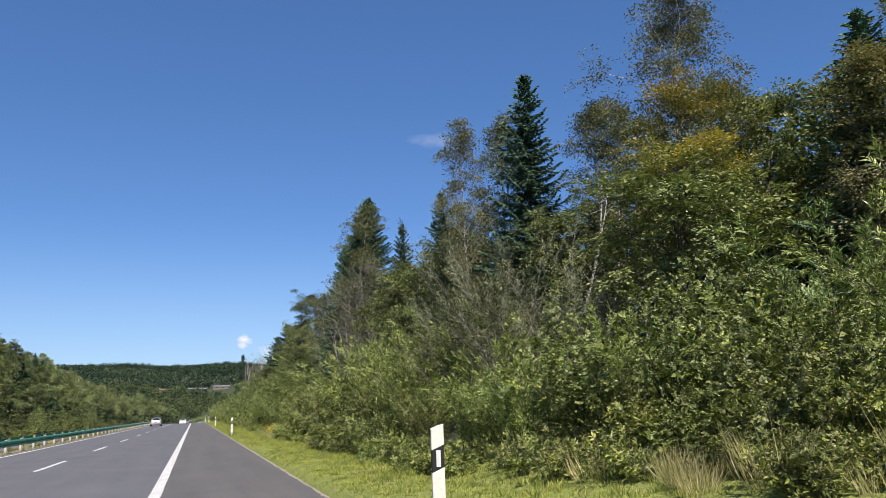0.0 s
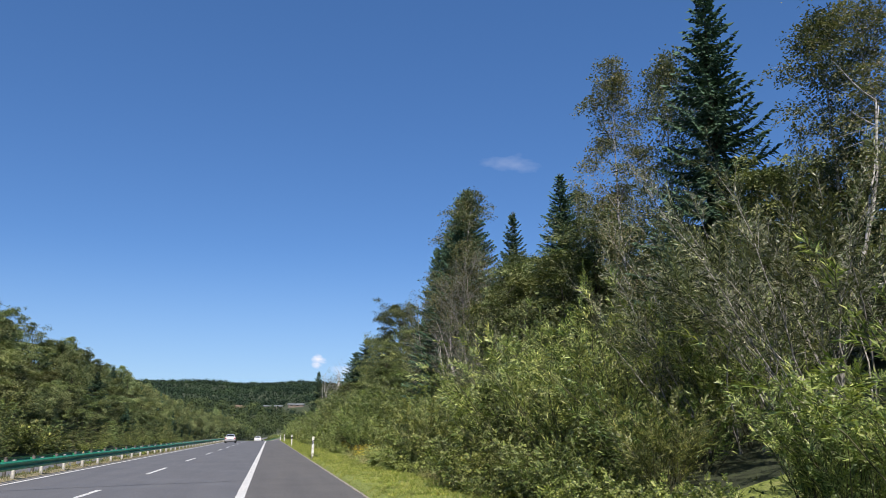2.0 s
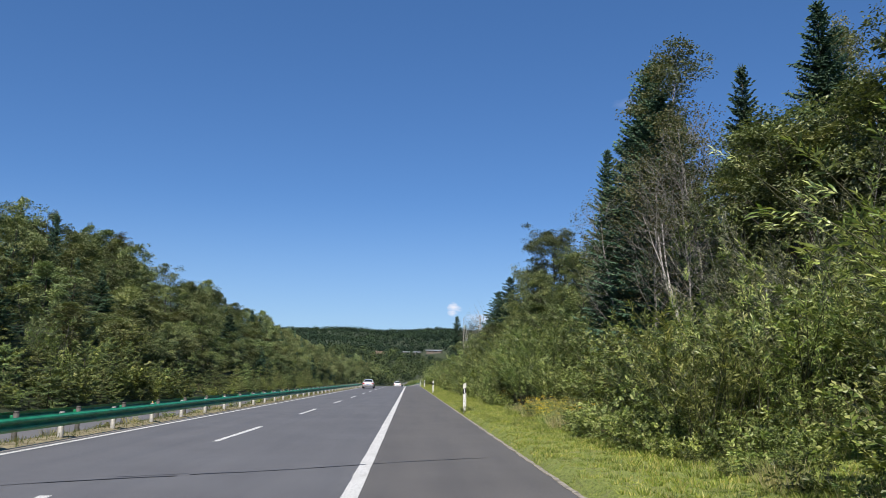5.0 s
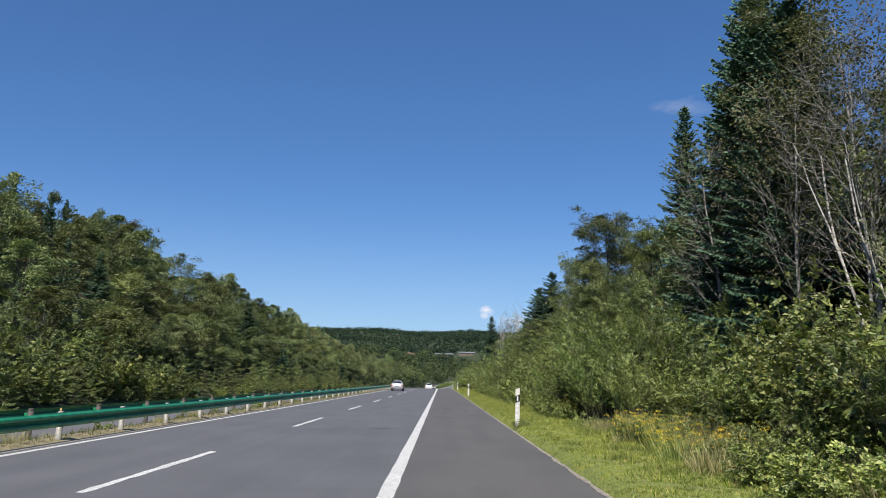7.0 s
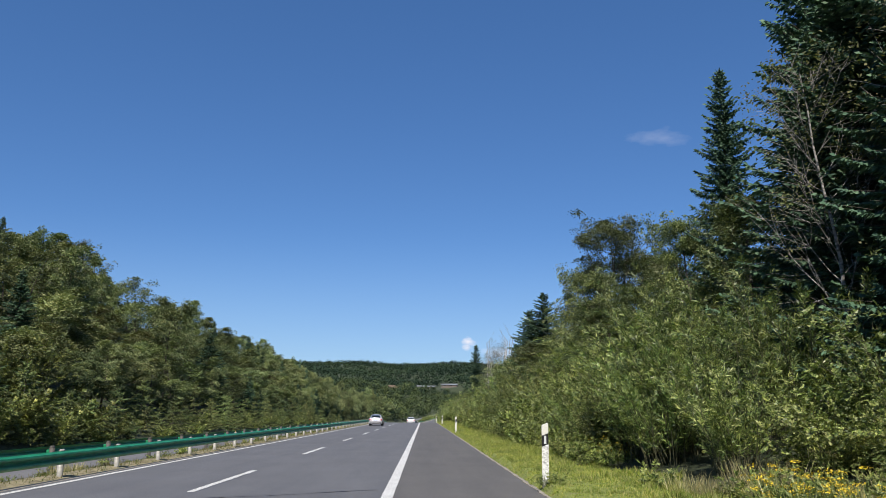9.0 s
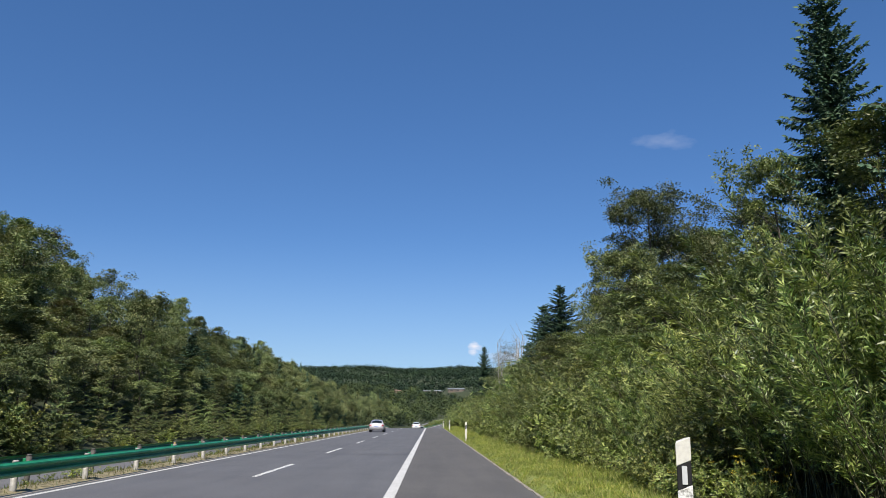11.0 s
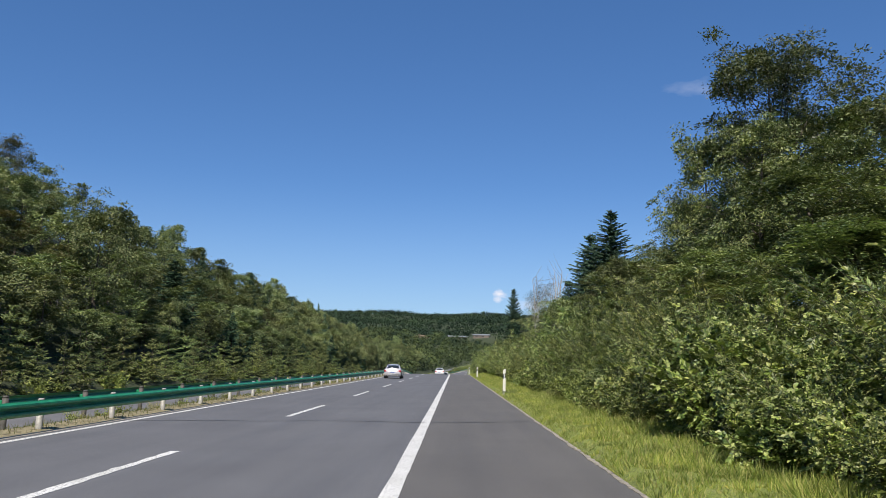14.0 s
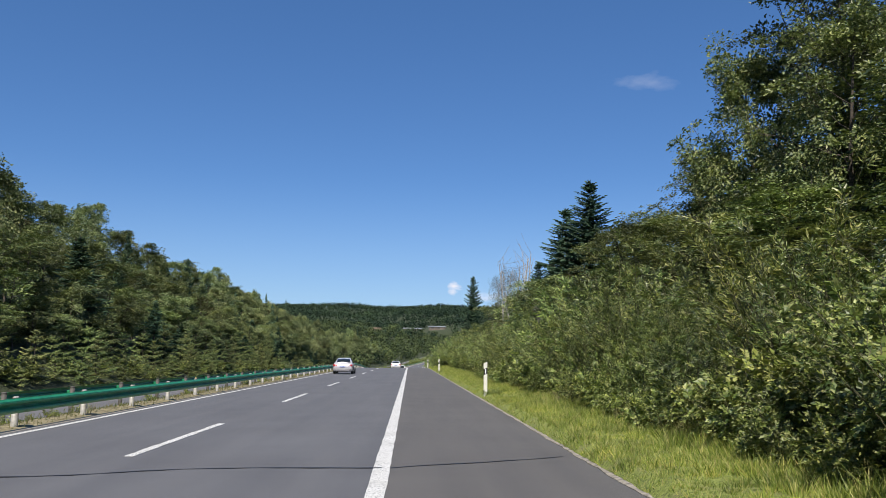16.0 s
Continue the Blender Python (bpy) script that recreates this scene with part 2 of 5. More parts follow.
M_WILLOW = leafy("willow_leaf", (0.039, 0.074, 0.022), (0.113, 0.181, 0.044), (0.205, 0.286, 0.076), (0.314, 0.368, 0.135), through=0.22, patch=0.9, gloss=0.5, rough=0.40)
# Willow leaf colours again, about a third darker and greyer, for the trees.
M_DARK_WILLOW = leafy("dark_grey_willow_leaf", (0.032, 0.054, 0.024), (0.078, 0.112, 0.046), (0.140, 0.174, 0.082), (0.230, 0.252, 0.142), through=0.2, patch=0.9, gloss=0.5, rough=0.40)
M_SHRUB = leafy("shrub_leaf", (0.052, 0.088, 0.023), (0.131, 0.190, 0.043), (0.206, 0.260, 0.068), (0.303, 0.339, 0.129), through=0.2, hue=0.02, patch=0.9, gloss=0.4, rough=0.44)
M_BROAD = leafy("broad_leaf", (0.052, 0.082, 0.030), (0.096, 0.138, 0.046), (0.154, 0.198, 0.070), (0.228, 0.264, 0.116), through=0.2, patch=0.4, gloss=0.4, hue=0.025)
M_HILL = leafy("hill_leaf", (0.092, 0.134, 0.060), (0.146, 0.198, 0.086), (0.204, 0.252, 0.114), (0.266, 0.300, 0.152), through=0.16, rough=0.65, hue=0.028, gloss=0.1, patch=0.4)
M_AUTUMN = leafy("turning_leaf", (0.070, 0.105, 0.034), (0.118, 0.164, 0.048), (0.178, 0.214, 0.066), (0.245, 0.255, 0.084), through=0.25, hue=0.015, turning=(0.46, 0.38, 0.06))
M_BIRCH_LEAF = leafy("birch_leaf", (0.060, 0.082, 0.034), (0.110, 0.132, 0.054), (0.170, 0.180, 0.086), (0.220, 0.205, 0.110), through=0.24, rough=0.62)
M_RUSSET = leafy("russet_leaf", (0.075, 0.082, 0.036), (0.115, 0.115, 0.05), (0.085, 0.115, 0.042), (0.15, 0.145, 0.07), through=0.25, gloss=0.15)
M_SPRUCE = leafy("spruce_needles", (0.028, 0.060, 0.038), (0.054, 0.108, 0.064), (0.086, 0.146, 0.084), through=0.03, rough=0.6, hue=0.02, gloss=0.2)
M_SAPLING = leafy("young_fir_needles", (0.056, 0.092, 0.034), (0.116, 0.166, 0.054), (0.200, 0.248, 0.088), through=0.12, rough=0.55)
M_GRASS = leafy("grass_blade", (0.11, 0.16, 0.03), (0.20, 0.265, 0.048), (0.285, 0.325, 0.075), (0.40, 0.37, 0.14), through=0.25, hue=0.0, patch=1.6, gloss=0.25)
M_MEDIAN_GRASS = leafy("median_grass_blade", (0.12, 0.15, 0.04), (0.20, 0.19, 0.07), (0.30, 0.26, 0.12), (0.10, 0.16, 0.04), through=0.3, hue=0.0)
M_STRAW = leafy("dry_grass_blade", (0.26, 0.235, 0.11), (0.38, 0.34, 0.18), (0.15, 0.18, 0.055), (0.48, 0.42, 0.25), through=0.3, hue=0.0)
M_FLOWER = leafy("yellow_flower", (0.68, 0.52, 0.03), (0.74, 0.58, 0.05), (0.55, 0.40, 0.03), through=0.2, hue=0.01)
M_TRUNK = bark("dark_bark", (0.03, 0.024, 0.018), (0.07, 0.058, 0.045), (0.12, 0.10, 0.08))
M_BIRCH = bark("birch_bark", (0.05, 0.045, 0.04), (0.36, 0.345, 0.315), (0.52, 0.50, 0.47), 3.0, 5.0)
M_TWIG = bark("grey_twig", (0.10, 0.095, 0.085), (0.21, 0.20, 0.18), (0.36, 0.345, 0.32), 8.0, 2.0)
M_STEM = bark("green_stem", (0.035, 0.038, 0.016), (0.062, 0.062, 0.028), (0.10, 0.096, 0.05), 8.0, 2.0)

# ---- mesh helpers ----


def mesh_np(name, verts, quads, mat, tris=None, smooth=False):
    """A mesh from arrays of corners and quads (and triangles)."""
    me = bpy.data.meshes.new(name)
    verts = np.asarray(verts, np.float32)
    quads = np.zeros((0, 4), np.int32) if quads is None else np.asarray(quads, np.int32)
    tris = np.zeros((0, 3), np.int32) if tris is None else np.asarray(tris, np.int32)
    me.vertices.add(len(verts))
    me.vertices.foreach_set("co", verts.ravel())
    me.loops.add(quads.size + tris.size)
    me.loops.foreach_set("vertex_index", np.concatenate([quads.ravel(), tris.ravel()]))
    me.polygons.add(len(quads) + len(tris))
    starts = np.concatenate([np.arange(len(quads)) * 4, quads.size + np.arange(len(tris)) * 3])
    me.polygons.foreach_set("loop_start", starts.astype(np.int32))
    me.polygons.foreach_set("use_smooth", np.full(len(quads) + len(tris), smooth))
    me.materials.append(mat)
    me.update(calc_edges=True)
    return me


def part(name, bm, material, parent, label=""):
    """A bmesh (or a finished mesh) as one mesh object under a thing."""
    if isinstance(bm, bpy.types.Mesh):
        me = bm
    else:
        me = bpy.data.meshes.new(name)
        bm.to_mesh(me)
        bm.free()
    if material and not me.materials:
        me.materials.append(material)
    ob = new(name, me)
    ob.parent = parent
    if label:
        ob["label"] = label
    return ob


def thing(name, label, category, group="", kind=""):
    ob = new(name)
    ob.empty_display_size = 0.3
    return tagged(ob, label, category, group, kind)


def unit(v):
    return v / np.maximum(np.linalg.norm(v, axis=-1, keepdims=True), 1e-9)


def tube(points, radii, sides=6):
    """A tapered tube along points: corners and quads."""
    pts, rad = np.asarray(points, float), np.asarray(radii, float)
    tang = unit(np.gradient(pts, axis=0))
    ref = np.where(np.abs(tang[:, 2:3]) > 0.9, [[1.0, 0, 0]], [[0, 0, 1.0]])
    a = unit(np.cross(tang, ref))
    b = np.cross(tang, a)
    ang = np.linspace(0, 2 * np.pi, sides, endpoint=False)
    ring = a[:, None] * np.cos(ang)[None, :, None] + b[:, None] * np.sin(ang)[None, :, None]
    v = (pts[:, None] + ring * rad[:, None, None]).reshape(-1, 3)
    i, j = np.meshgrid(np.arange(len(pts) - 1), np.arange(sides), indexing="ij")
    k = (j + 1) % sides
    q = np.stack([i * sides + j, i * sides + k, (i + 1) * sides + k, (i + 1) * sides + j], -1).reshape(-1, 4)
    return v, q


def gather(pieces):
    vs, qs, n = [], [], 0
    for v, q in pieces:
        vs.append(v)
        qs.append(np.asarray(q) + n)
        n += len(v)
    return np.concatenate(vs), np.concatenate(qs)


def blades(base, way, side, length, width, fold=0.12):
    """Leaf-shaped quads: stem end, two sides, tip."""
    n = len(base)
    length, width = np.broadcast_to(length, n)[:, None], np.broadcast_to(width, n)[:, None]
    up = np.cross(way, side)
    mid = base + way * length * 0.45 - up * length * fold
    v = np.stack([base, mid + side * width * 0.5, base + way * length, mid - side * width * 0.5], 1)
    return v.reshape(-1, 3), np.arange(4 * n).reshape(n, 4)


def leaf_cloud(g, centres, per, spread, length, width, out=None, rise=0.2, flat=0.5):
    """Leaves scattered round cluster centres."""
    n = len(centres) * per
    c = np.repeat(centres, per, 0)
    p = c + np.clip(g.normal(0, 1, (n, 3)), -1.7, 1.7) * spread
    way = g.normal(0, 1, (n, 3))
    if out is not None:
        way += np.repeat(out, per, 0) * 0.8
    way[:, 2] += rise
    way = unit(way)
    nrm = g.normal(0, 1, (n, 3)) * (1 - flat)
    nrm[:, 2] += flat * 1.6
    side = unit(np.cross(way, nrm))
    s = g.uniform(0.65, 1.35, n)
    return blades(p, way, side, length * s, width * s)


def sprays(g, centres, outs, per, size, length, width, lift=0.9, thick=0.16, droop=0.3, rough=0.42):
    """Leaves in flat, slightly domed sprays, one round each centre, their upper sides turned up and outwards."""
    n = len(centres)
    nrm = unit(outs * 0.6 + np.array((0, 0, lift)) + g.normal(0, 0.3, (n, 3)))
    a = unit(np.cross(nrm, g.normal(0, 1, (n, 3))))
    b = np.cross(nrm, a)
    s = (size * g.uniform(0.55, 1.4, n))[:, None, None]
    ang, rad = g.uniform(0, 2 * np.pi, (n, per, 1)), np.sqrt(g.uniform(0.02, 1, (n, per, 1)))
    way = a[:, None] * np.cos(ang) + b[:, None] * np.sin(ang)
    p = centres[:, None] + way * rad * s + nrm[:, None] * s * (g.normal(0, thick, (n, per, 1)) - droop * rad ** 2)
    way = unit(way * 0.9 + outs[:, None] * 0.3 + g.normal(0, 0.4, (n, per, 3)) - np.array((0, 0, 0.2))).reshape(-1, 3)
    face = (nrm[:, None] + g.normal(0, rough, (n, per, 3))).reshape(-1, 3)
    k = g.uniform(0.6, 1.4, n * per)
    return blades(p.reshape(-1, 3), way, unit(np.cross(way, face)), length * k, width * k)


def bent(g, start, way, length, steps, wobble, pull):
    """Points of a limb that bends; pull is added to its direction at each step."""
    pts, d = [np.array(start, float)], unit(np.array(way, float))
    for _ in range(steps):
        d = unit(d + g.normal(0, wobble, 3) + np.array(pull))
        pts.append(pts[-1] + d * length / steps)
    return np.array(pts)


# ---- plants: templates ----


def broadleaf(seed, height, radius, leaf_mat, bark_mat, clusters, per, leaf, first=0.25, slim=1.0, spread=0.34, droop=0.0, trunk_r=None, lite=False, names=("trunk", "crown")):
    g = np.random.default_rng(seed)
    wood, centres, outs = [], [], []
    r0 = trunk_r or height * 0.014
    trunk = bent(g, (0, 0, 0), (0, 0, 1), height * 0.93, 9, 0.05, (0, 0, 0.12))
    wood.append(tube(trunk, np.linspace(r0, r0 * 0.15, len(trunk)), 4 if lite else 7))
    limbs = int((10 if lite else 25) * max(1, height / 9))
    for i in range(limbs):
        f = first + (1 - first) * (i + g.uniform(0, 0.9)) / limbs
        k = min(f, 0.999) * (len(trunk) - 1)
        base = trunk[int(k)] + (trunk[min(int(k) + 1, len(trunk) - 1)] - trunk[int(k)]) * (k % 1)
        shape = math.sin(math.pi * min(1, (f - first + 0.16) / (1.2 - first))) ** 0.8
        reach = radius * shape * g.uniform(0.66, 1.16)
        a = i * 2.4 + g.uniform(-0.5, 0.5)
        limb = bent(g, base, (math.cos(a), math.sin(a), 0.75 * slim), reach, 5, 0.16, (0, 0, 0.10 - droop))
        wood.append(tube(limb, np.linspace(r0 * 0.38 * (1.1 - f), r0 * 0.05, len(limb)), 3 if lite else 4))
        for j in range(5):
            q = limb[g.integers(2, len(limb))]
            tw = bent(g, q, g.normal(0, 1, 3) + (math.cos(a), math.sin(a), 0.3 - droop * 4), reach * 0.26 + 0.18, 3, 0.2, (0, 0, -droop))
            if j < 3 and not lite:
                wood.append(tube(tw, np.linspace(r0 * 0.09, r0 * 0.02, len(tw)), 3))
            centres += list(tw[1:])
            outs += [unit(t - (trunk[5] * (1, 1, 0) + (0, 0, height * 0.55))) for t in tw[1:]]
        centres.append(limb[-1])
        outs.append(unit(limb[-1] - base))
    centres.append(trunk[-1])
    outs.append(np.array((0, 0, 1.0)))
    centres, outs = np.array(centres), np.array(outs)
    pick = g.choice(len(centres), clusters, replace=clusters > len(centres))
    lv, lq = sprays(g, centres[pick] + g.normal(0, 0.10, (clusters, 3)), outs[pick], per, spread * 1.55, leaf[0], leaf[1], 0.9 - droop * 6)
    wv, wq = gather(wood)
    return [(names[0], mesh_np("trunk", wv, wq, bark_mat, smooth=True)), (names[1], mesh_np("crown", lv, lq, leaf_mat))]


def spruce(seed, height, radius, mat, gap, arms, step, twig=(0.30, 0.075), shape=0.9, low=0.04):
    """A conifer: whorls of drooping boughs with upturned tips, each a flat spray of needle twigs, with gaps between the whorls."""
    g = np.random.default_rng(seed)
    wood = [tube(np.array([(0, 0, 0), (0, 0, height * 0.5), (0, 0, height)]), (height * 0.012, height * 0.007, 0.012), 6)]
    b, w, s, ln, wd = [], [], [], [], []

    def twigs_at(base, way, face, length, width):
        b.append(base)
        w.append(unit(way))
        s.append(unit(np.cross(w[-1], face)))
        ln.append(length)
        wd.append(width)

    z = low * height
    while z < height * 0.985:
        f = z / height
        reach = radius * (1 - f) ** shape + 0.05
        for j in range(arms):
            if g.uniform() < 0.10:
                continue
            a = 2 * math.pi * (j + g.uniform(-0.35, 0.35)) / arms + z * 2.1
            r = reach * g.uniform(0.60, 1.18)
            d, side = np.array((math.cos(a), math.sin(a), 0.0)), np.array((-math.sin(a), math.cos(a), 0.0))
            n = max(3, int(r / step))
            t = (np.arange(n) + g.uniform(0.2, 0.8)) / n
            rise = 0.55 - 1.0 * (1 - f) ** 0.6 + g.uniform(-0.12, 0.12)
            pts = np.outer(t * r, d) + np.array((0, 0, z + g.uniform(-0.12, 0.12)))
            pts[:, 2] += r * (rise * t + 0.26 * t ** 3)
            pts += np.outer(np.sin(t * 4 + a) * 0.04 * r, side)
            if f < 0.85:
                wood.append(tube(np.stack([(0, 0, z), pts[n // 2], pts[-1]]), (0.012 + 0.008 * r, 0.010, 0.004), 3))
            span = twig[0] * (0.45 + 0.85 * (1 - t)) * min(1.0, 0.25 + 1.3 * r / radius)
            for sign in (-1, 1):
                for fold, cut_ in ((0.0, 1.0), (0.45, 0.85), (0.9, 0.7)):
                    way = d * g.uniform(0.5, 0.95, (n, 1)) + side * sign * g.uniform(0.6, 1.0, (n, 1)) + g.normal(0, 0.14, (n, 3)) - np.array((0, 0, 0.22 + fold * 0.9))
                    twigs_at(pts + d * g.uniform(-0.06, 0.06, (n, 1)), way, np.array((0, 0, 1.0)) + g.normal(0, 0.35, (n, 3)) + d * fold, span * g.uniform(0.7, 1.3, n) * cut_ * 1.5, twig[1] * g.uniform(0.8, 1.5, n))
            twigs_at(pts, np.tile(d, (n, 1)) + g.normal(0, 0.12, (n, 3)) + np.array((0, 0, 0.2)), np.tile(side, (n, 1)) + np.array((0, 0, 0.3)), np.full(n, max(0.16, r / n * 1.6)), np.full(n, twig[1] * 1.2))
        z += gap * (1.15 - 0.55 * f) * g.uniform(0.75, 1.25)
    top = np.repeat([(0, 0, height - 0.55), (0, 0, height - 0.30)], 4, 0)
    spin = np.arange(8) * 1.7
    twigs_at(top, np.stack([np.cos(spin) * 0.45, np.sin(spin) * 0.45, np.full(8, 0.9)], 1), np.stack([-np.sin(spin), np.cos(spin), np.zeros(8)], 1), np.full(8, 0.36), np.full(8, 0.06))
    lv, lq = blades(*[np.concatenate(x) for x in (b, w, s, ln, wd)], fold=0.05)
    wv, wq = gather(wood)
    return [("trunk", mesh_np("trunk", wv, wq, M_TRUNK, smooth=True)), ("crown", mesh_np("crown", lv, lq, mat))]


def bush(seed, height, radius, stems, shoots, leaves, leaf, mat, lean=0.35, narrow=False, stem_mat=None, low=0.14):
    """A shrub: stems that fan out, with side shoots that carry their leaves in two rows."""
    g = np.random.default_rng(seed)
    wood, bs, ws, ss, ls = [], [], [], [], []
    for i in range(stems):
        a = g.uniform(0, 2 * math.pi)
        r = radius * math.sqrt(g.uniform(0, 1)) * 0.5
        h = height * g.uniform(0.45, 1.08) * (1.08 - 0.45 * (r / radius))
        way = (math.cos(a) * lean * g.uniform(0.1, 1.5), math.sin(a) * lean * g.uniform(0.1, 1.5), 1.0)
        pts = bent(g, (r * math.cos(a), r * math.sin(a), 0), way, h, 7, 0.10, (math.cos(a) * 0.05, math.sin(a) * 0.05, -0.02))
        wood.append(tube(pts, np.linspace(0.006 + 0.0025 * height, 0.002, len(pts)), 3))
        n = shoots
        f = low + (1 - low) * np.sort(g.uniform(0, 1, n)) ** 0.8
        f[-1] = 0.99
        k = f * (len(pts) - 1.001)
        k0 = k.astype(int)
        base = pts[k0] + (pts[k0 + 1] - pts[k0]) * (k - k0)[:, None]
        tang = unit(pts[k0 + 1] - pts[k0])
        off = g.normal(0, 1, (n, 3))
        off = unit(off - tang * (off * tang).sum(1, keepdims=True))
        d = unit(off * (0.62 if narrow else 0.95) + tang * (1.15 if narrow else 0.45) + g.normal(0, 0.12, (n, 3)))
        d[-1] = tang[-1]
        reach = (0.52 if narrow else 0.44) * (radius / 1.3) * (1.15 - 0.65 * f) * g.uniform(0.6, 1.3, n)
        tip = base + d * reach[:, None] - np.array((0, 0, 0.12)) * reach[:, None]
        side = unit(np.cross(d, np.array((0, 0, 1.0)) + g.normal(0, 0.35, (n, 3))))
        wood.append(blades(base, d, side, reach * 0.95, np.full(n, 0.009), 0.0))
        t = (np.arange(leaves) + 0.5) / leaves
        sign = np.where(np.arange(leaves) % 2 == 0, 1.0, -1.0)
        p = base[:, None] + (tip - base)[:, None] * (0.12 + 0.88 * t)[None, :, None]
        wy = d[:, None] * g.uniform(0.45, 0.95, (n, leaves, 1)) + side[:, None] * (sign * (1.0 - 0.55 * t))[None, :, None] * (0.7 if narrow else 1.0) + g.normal(0, 0.22, (n, leaves, 3))
        wy[:, :, 2] -= 0.12
        wy = unit(wy).reshape(-1, 3)
        up = np.cross(side, d)
        up = up * np.where(up[:, 2:3] < 0, -1.0, 1.0)
        face = (up[:, None] + off[:, None] * 0.25 + g.normal(0, 0.38, (n, leaves, 3))).reshape(-1, 3)
        bs.append(p.reshape(-1, 3))
        ws.append(wy)
        ss.append(unit(np.cross(wy, face)))
        ls.append(np.repeat(g.uniform(0.7, 1.25, n), leaves) * g.uniform(0.75, 1.25, n * leaves))
    s = np.concatenate(ls)
    lv, lq = blades(np.concatenate(bs), np.concatenate(ws), np.concatenate(ss), leaf[0] * s, leaf[1] * s)
    wv, wq = gather(wood)
    return [("branchwork", mesh_np("branchwork", wv, wq, stem_mat or M_STEM, smooth=True)), ("foliage", mesh_np("foliage", lv, lq, mat))]


def tuft(seed, blades_n, height, radius, mat, heads=None):
    g = np.random.default_rng(seed)
    a, r = g.uniform(0, 2 * np.pi, blades_n), radius * np.sqrt(g.uniform(0, 1, blades_n))
    base = np.stack([r * np.cos(a), r * np.sin(a), np.zeros(blades_n)], 1)
    way = unit(np.stack([np.cos(a), np.sin(a), np.full(blades_n, 2.6)], 1) + g.normal(0, 0.35, (blades_n, 3)))
    side = unit(np.cross(way, g.normal(0, 1, (blades_n, 3))))
    ln = height * g.uniform(0.5, 1.1, blades_n)
    v, q = blades(base, way, side, ln, np.full(blades_n, 0.014), fold=0.10)
    out = [("foliage", mesh_np("foliage", v, q, mat))]
    if heads:
        pick = g.choice(blades_n, heads)
        tips = base[pick] + way[pick] * ln[pick][:, None]
        v, q = leaf_cloud(g, tips, 14, np.array((0.05, 0.05, 0.012)), 0.034, 0.026, None, 0.2, 0.9)
        out.append(("bloom", mesh_np("bloom", v, q, M_FLOWER)))
    return out


def snag(seed, height, mat):
    """Bare stems: a forked leafless trunk with a few twigs."""
    g = np.random.default_rng(seed)
    main = bent(g, (0, 0, 0), (0.03, 0, 1), height, 8, 0.05, (0, 0, 0.05))
    wood = [tube(main, np.linspace(0.042, 0.016, len(main)), 6)]
    fork = bent(g, main[4], (0.5, 0.1, 1), height * 0.55, 6, 0.08, (0.0, 0, 0.12))
    wood.append(tube(fork, np.linspace(0.024, 0.008, len(fork)), 5))
    parts = [("trunk", mesh_np("trunk", *gather(wood), mat, smooth=True))]
    for k in range(7):
        src = main if k % 2 else fork
        p = src[int(g.integers(3, len(src)))]
        t = bent(g, p, g.normal(0, 1, 3) + (0, 0, 1.2), height * g.uniform(0.12, 0.25), 4, 0.12, (0, 0, 0.05))
        parts.append(("branch", mesh_np("branch", *tube(t, np.linspace(0.012, 0.004, len(t)), 3), M_TWIG, smooth=True)))
    return parts


def half_bare(seed, height, spread, leaf_mat, bark_mat, limbs=30, twigs=8, leaves=0.42):
    """A slender tree with steep grey limbs, fine bare twigs and leaves left on some of them."""
    g = np.random.default_rng(seed)
    trunk = bent(g, (0, 0, 0), (0.02, 0, 1), height * 0.94, 9, 0.05, (0, 0, 0.08))
    wood = [tube(trunk, np.linspace(height * 0.0075, 0.012, len(trunk)), 6)]
    centres, outs = [], []
    for i in range(limbs):
        f = 0.22 + 0.76 * (i + g.uniform(0, 0.9)) / limbs
        k = f * (len(trunk) - 1.001)
        base = trunk[int(k)] + (trunk[int(k) + 1] - trunk[int(k)]) * (k % 1)
        a = i * 2.4 + g.uniform(-0.6, 0.6)
        reach = spread * (1.25 - 0.85 * f) * g.uniform(0.6, 1.2)
        limb = bent(g, base, (math.cos(a), math.sin(a), 0.9), reach, 5, 0.11, (0, 0, 0.16))
        wood.append(tube(limb, np.linspace(0.022 * (1.2 - f), 0.006, len(limb)), 3))
        for j in range(twigs):
            q = limb[int(g.integers(1, len(limb)))]
            t = bent(g, q, g.normal(0, 0.7, 3) + np.array((math.cos(a), math.sin(a), 0.9)), reach * 0.42 + 0.2, 3, 0.14, (0, 0, 0.08))
            wood.append(tube(t, np.linspace(0.008, 0.003, len(t)), 3))
            if g.uniform() < leaves * (0.35 + 1.1 * f):
                centres.append(t[-1])
                outs.append(unit(t[-1] - t[0]))
    lv, lq = sprays(g, np.array(centres), np.array(outs), 22, 0.34, 0.08, 0.052, 0.6, 0.4, 0.3, 0.6)
    wv, wq = gather(wood)
    return [("trunk", mesh_np("trunk", wv, wq, bark_mat, smooth=True)), ("crown", mesh_np("crown", lv, lq, leaf_mat))]


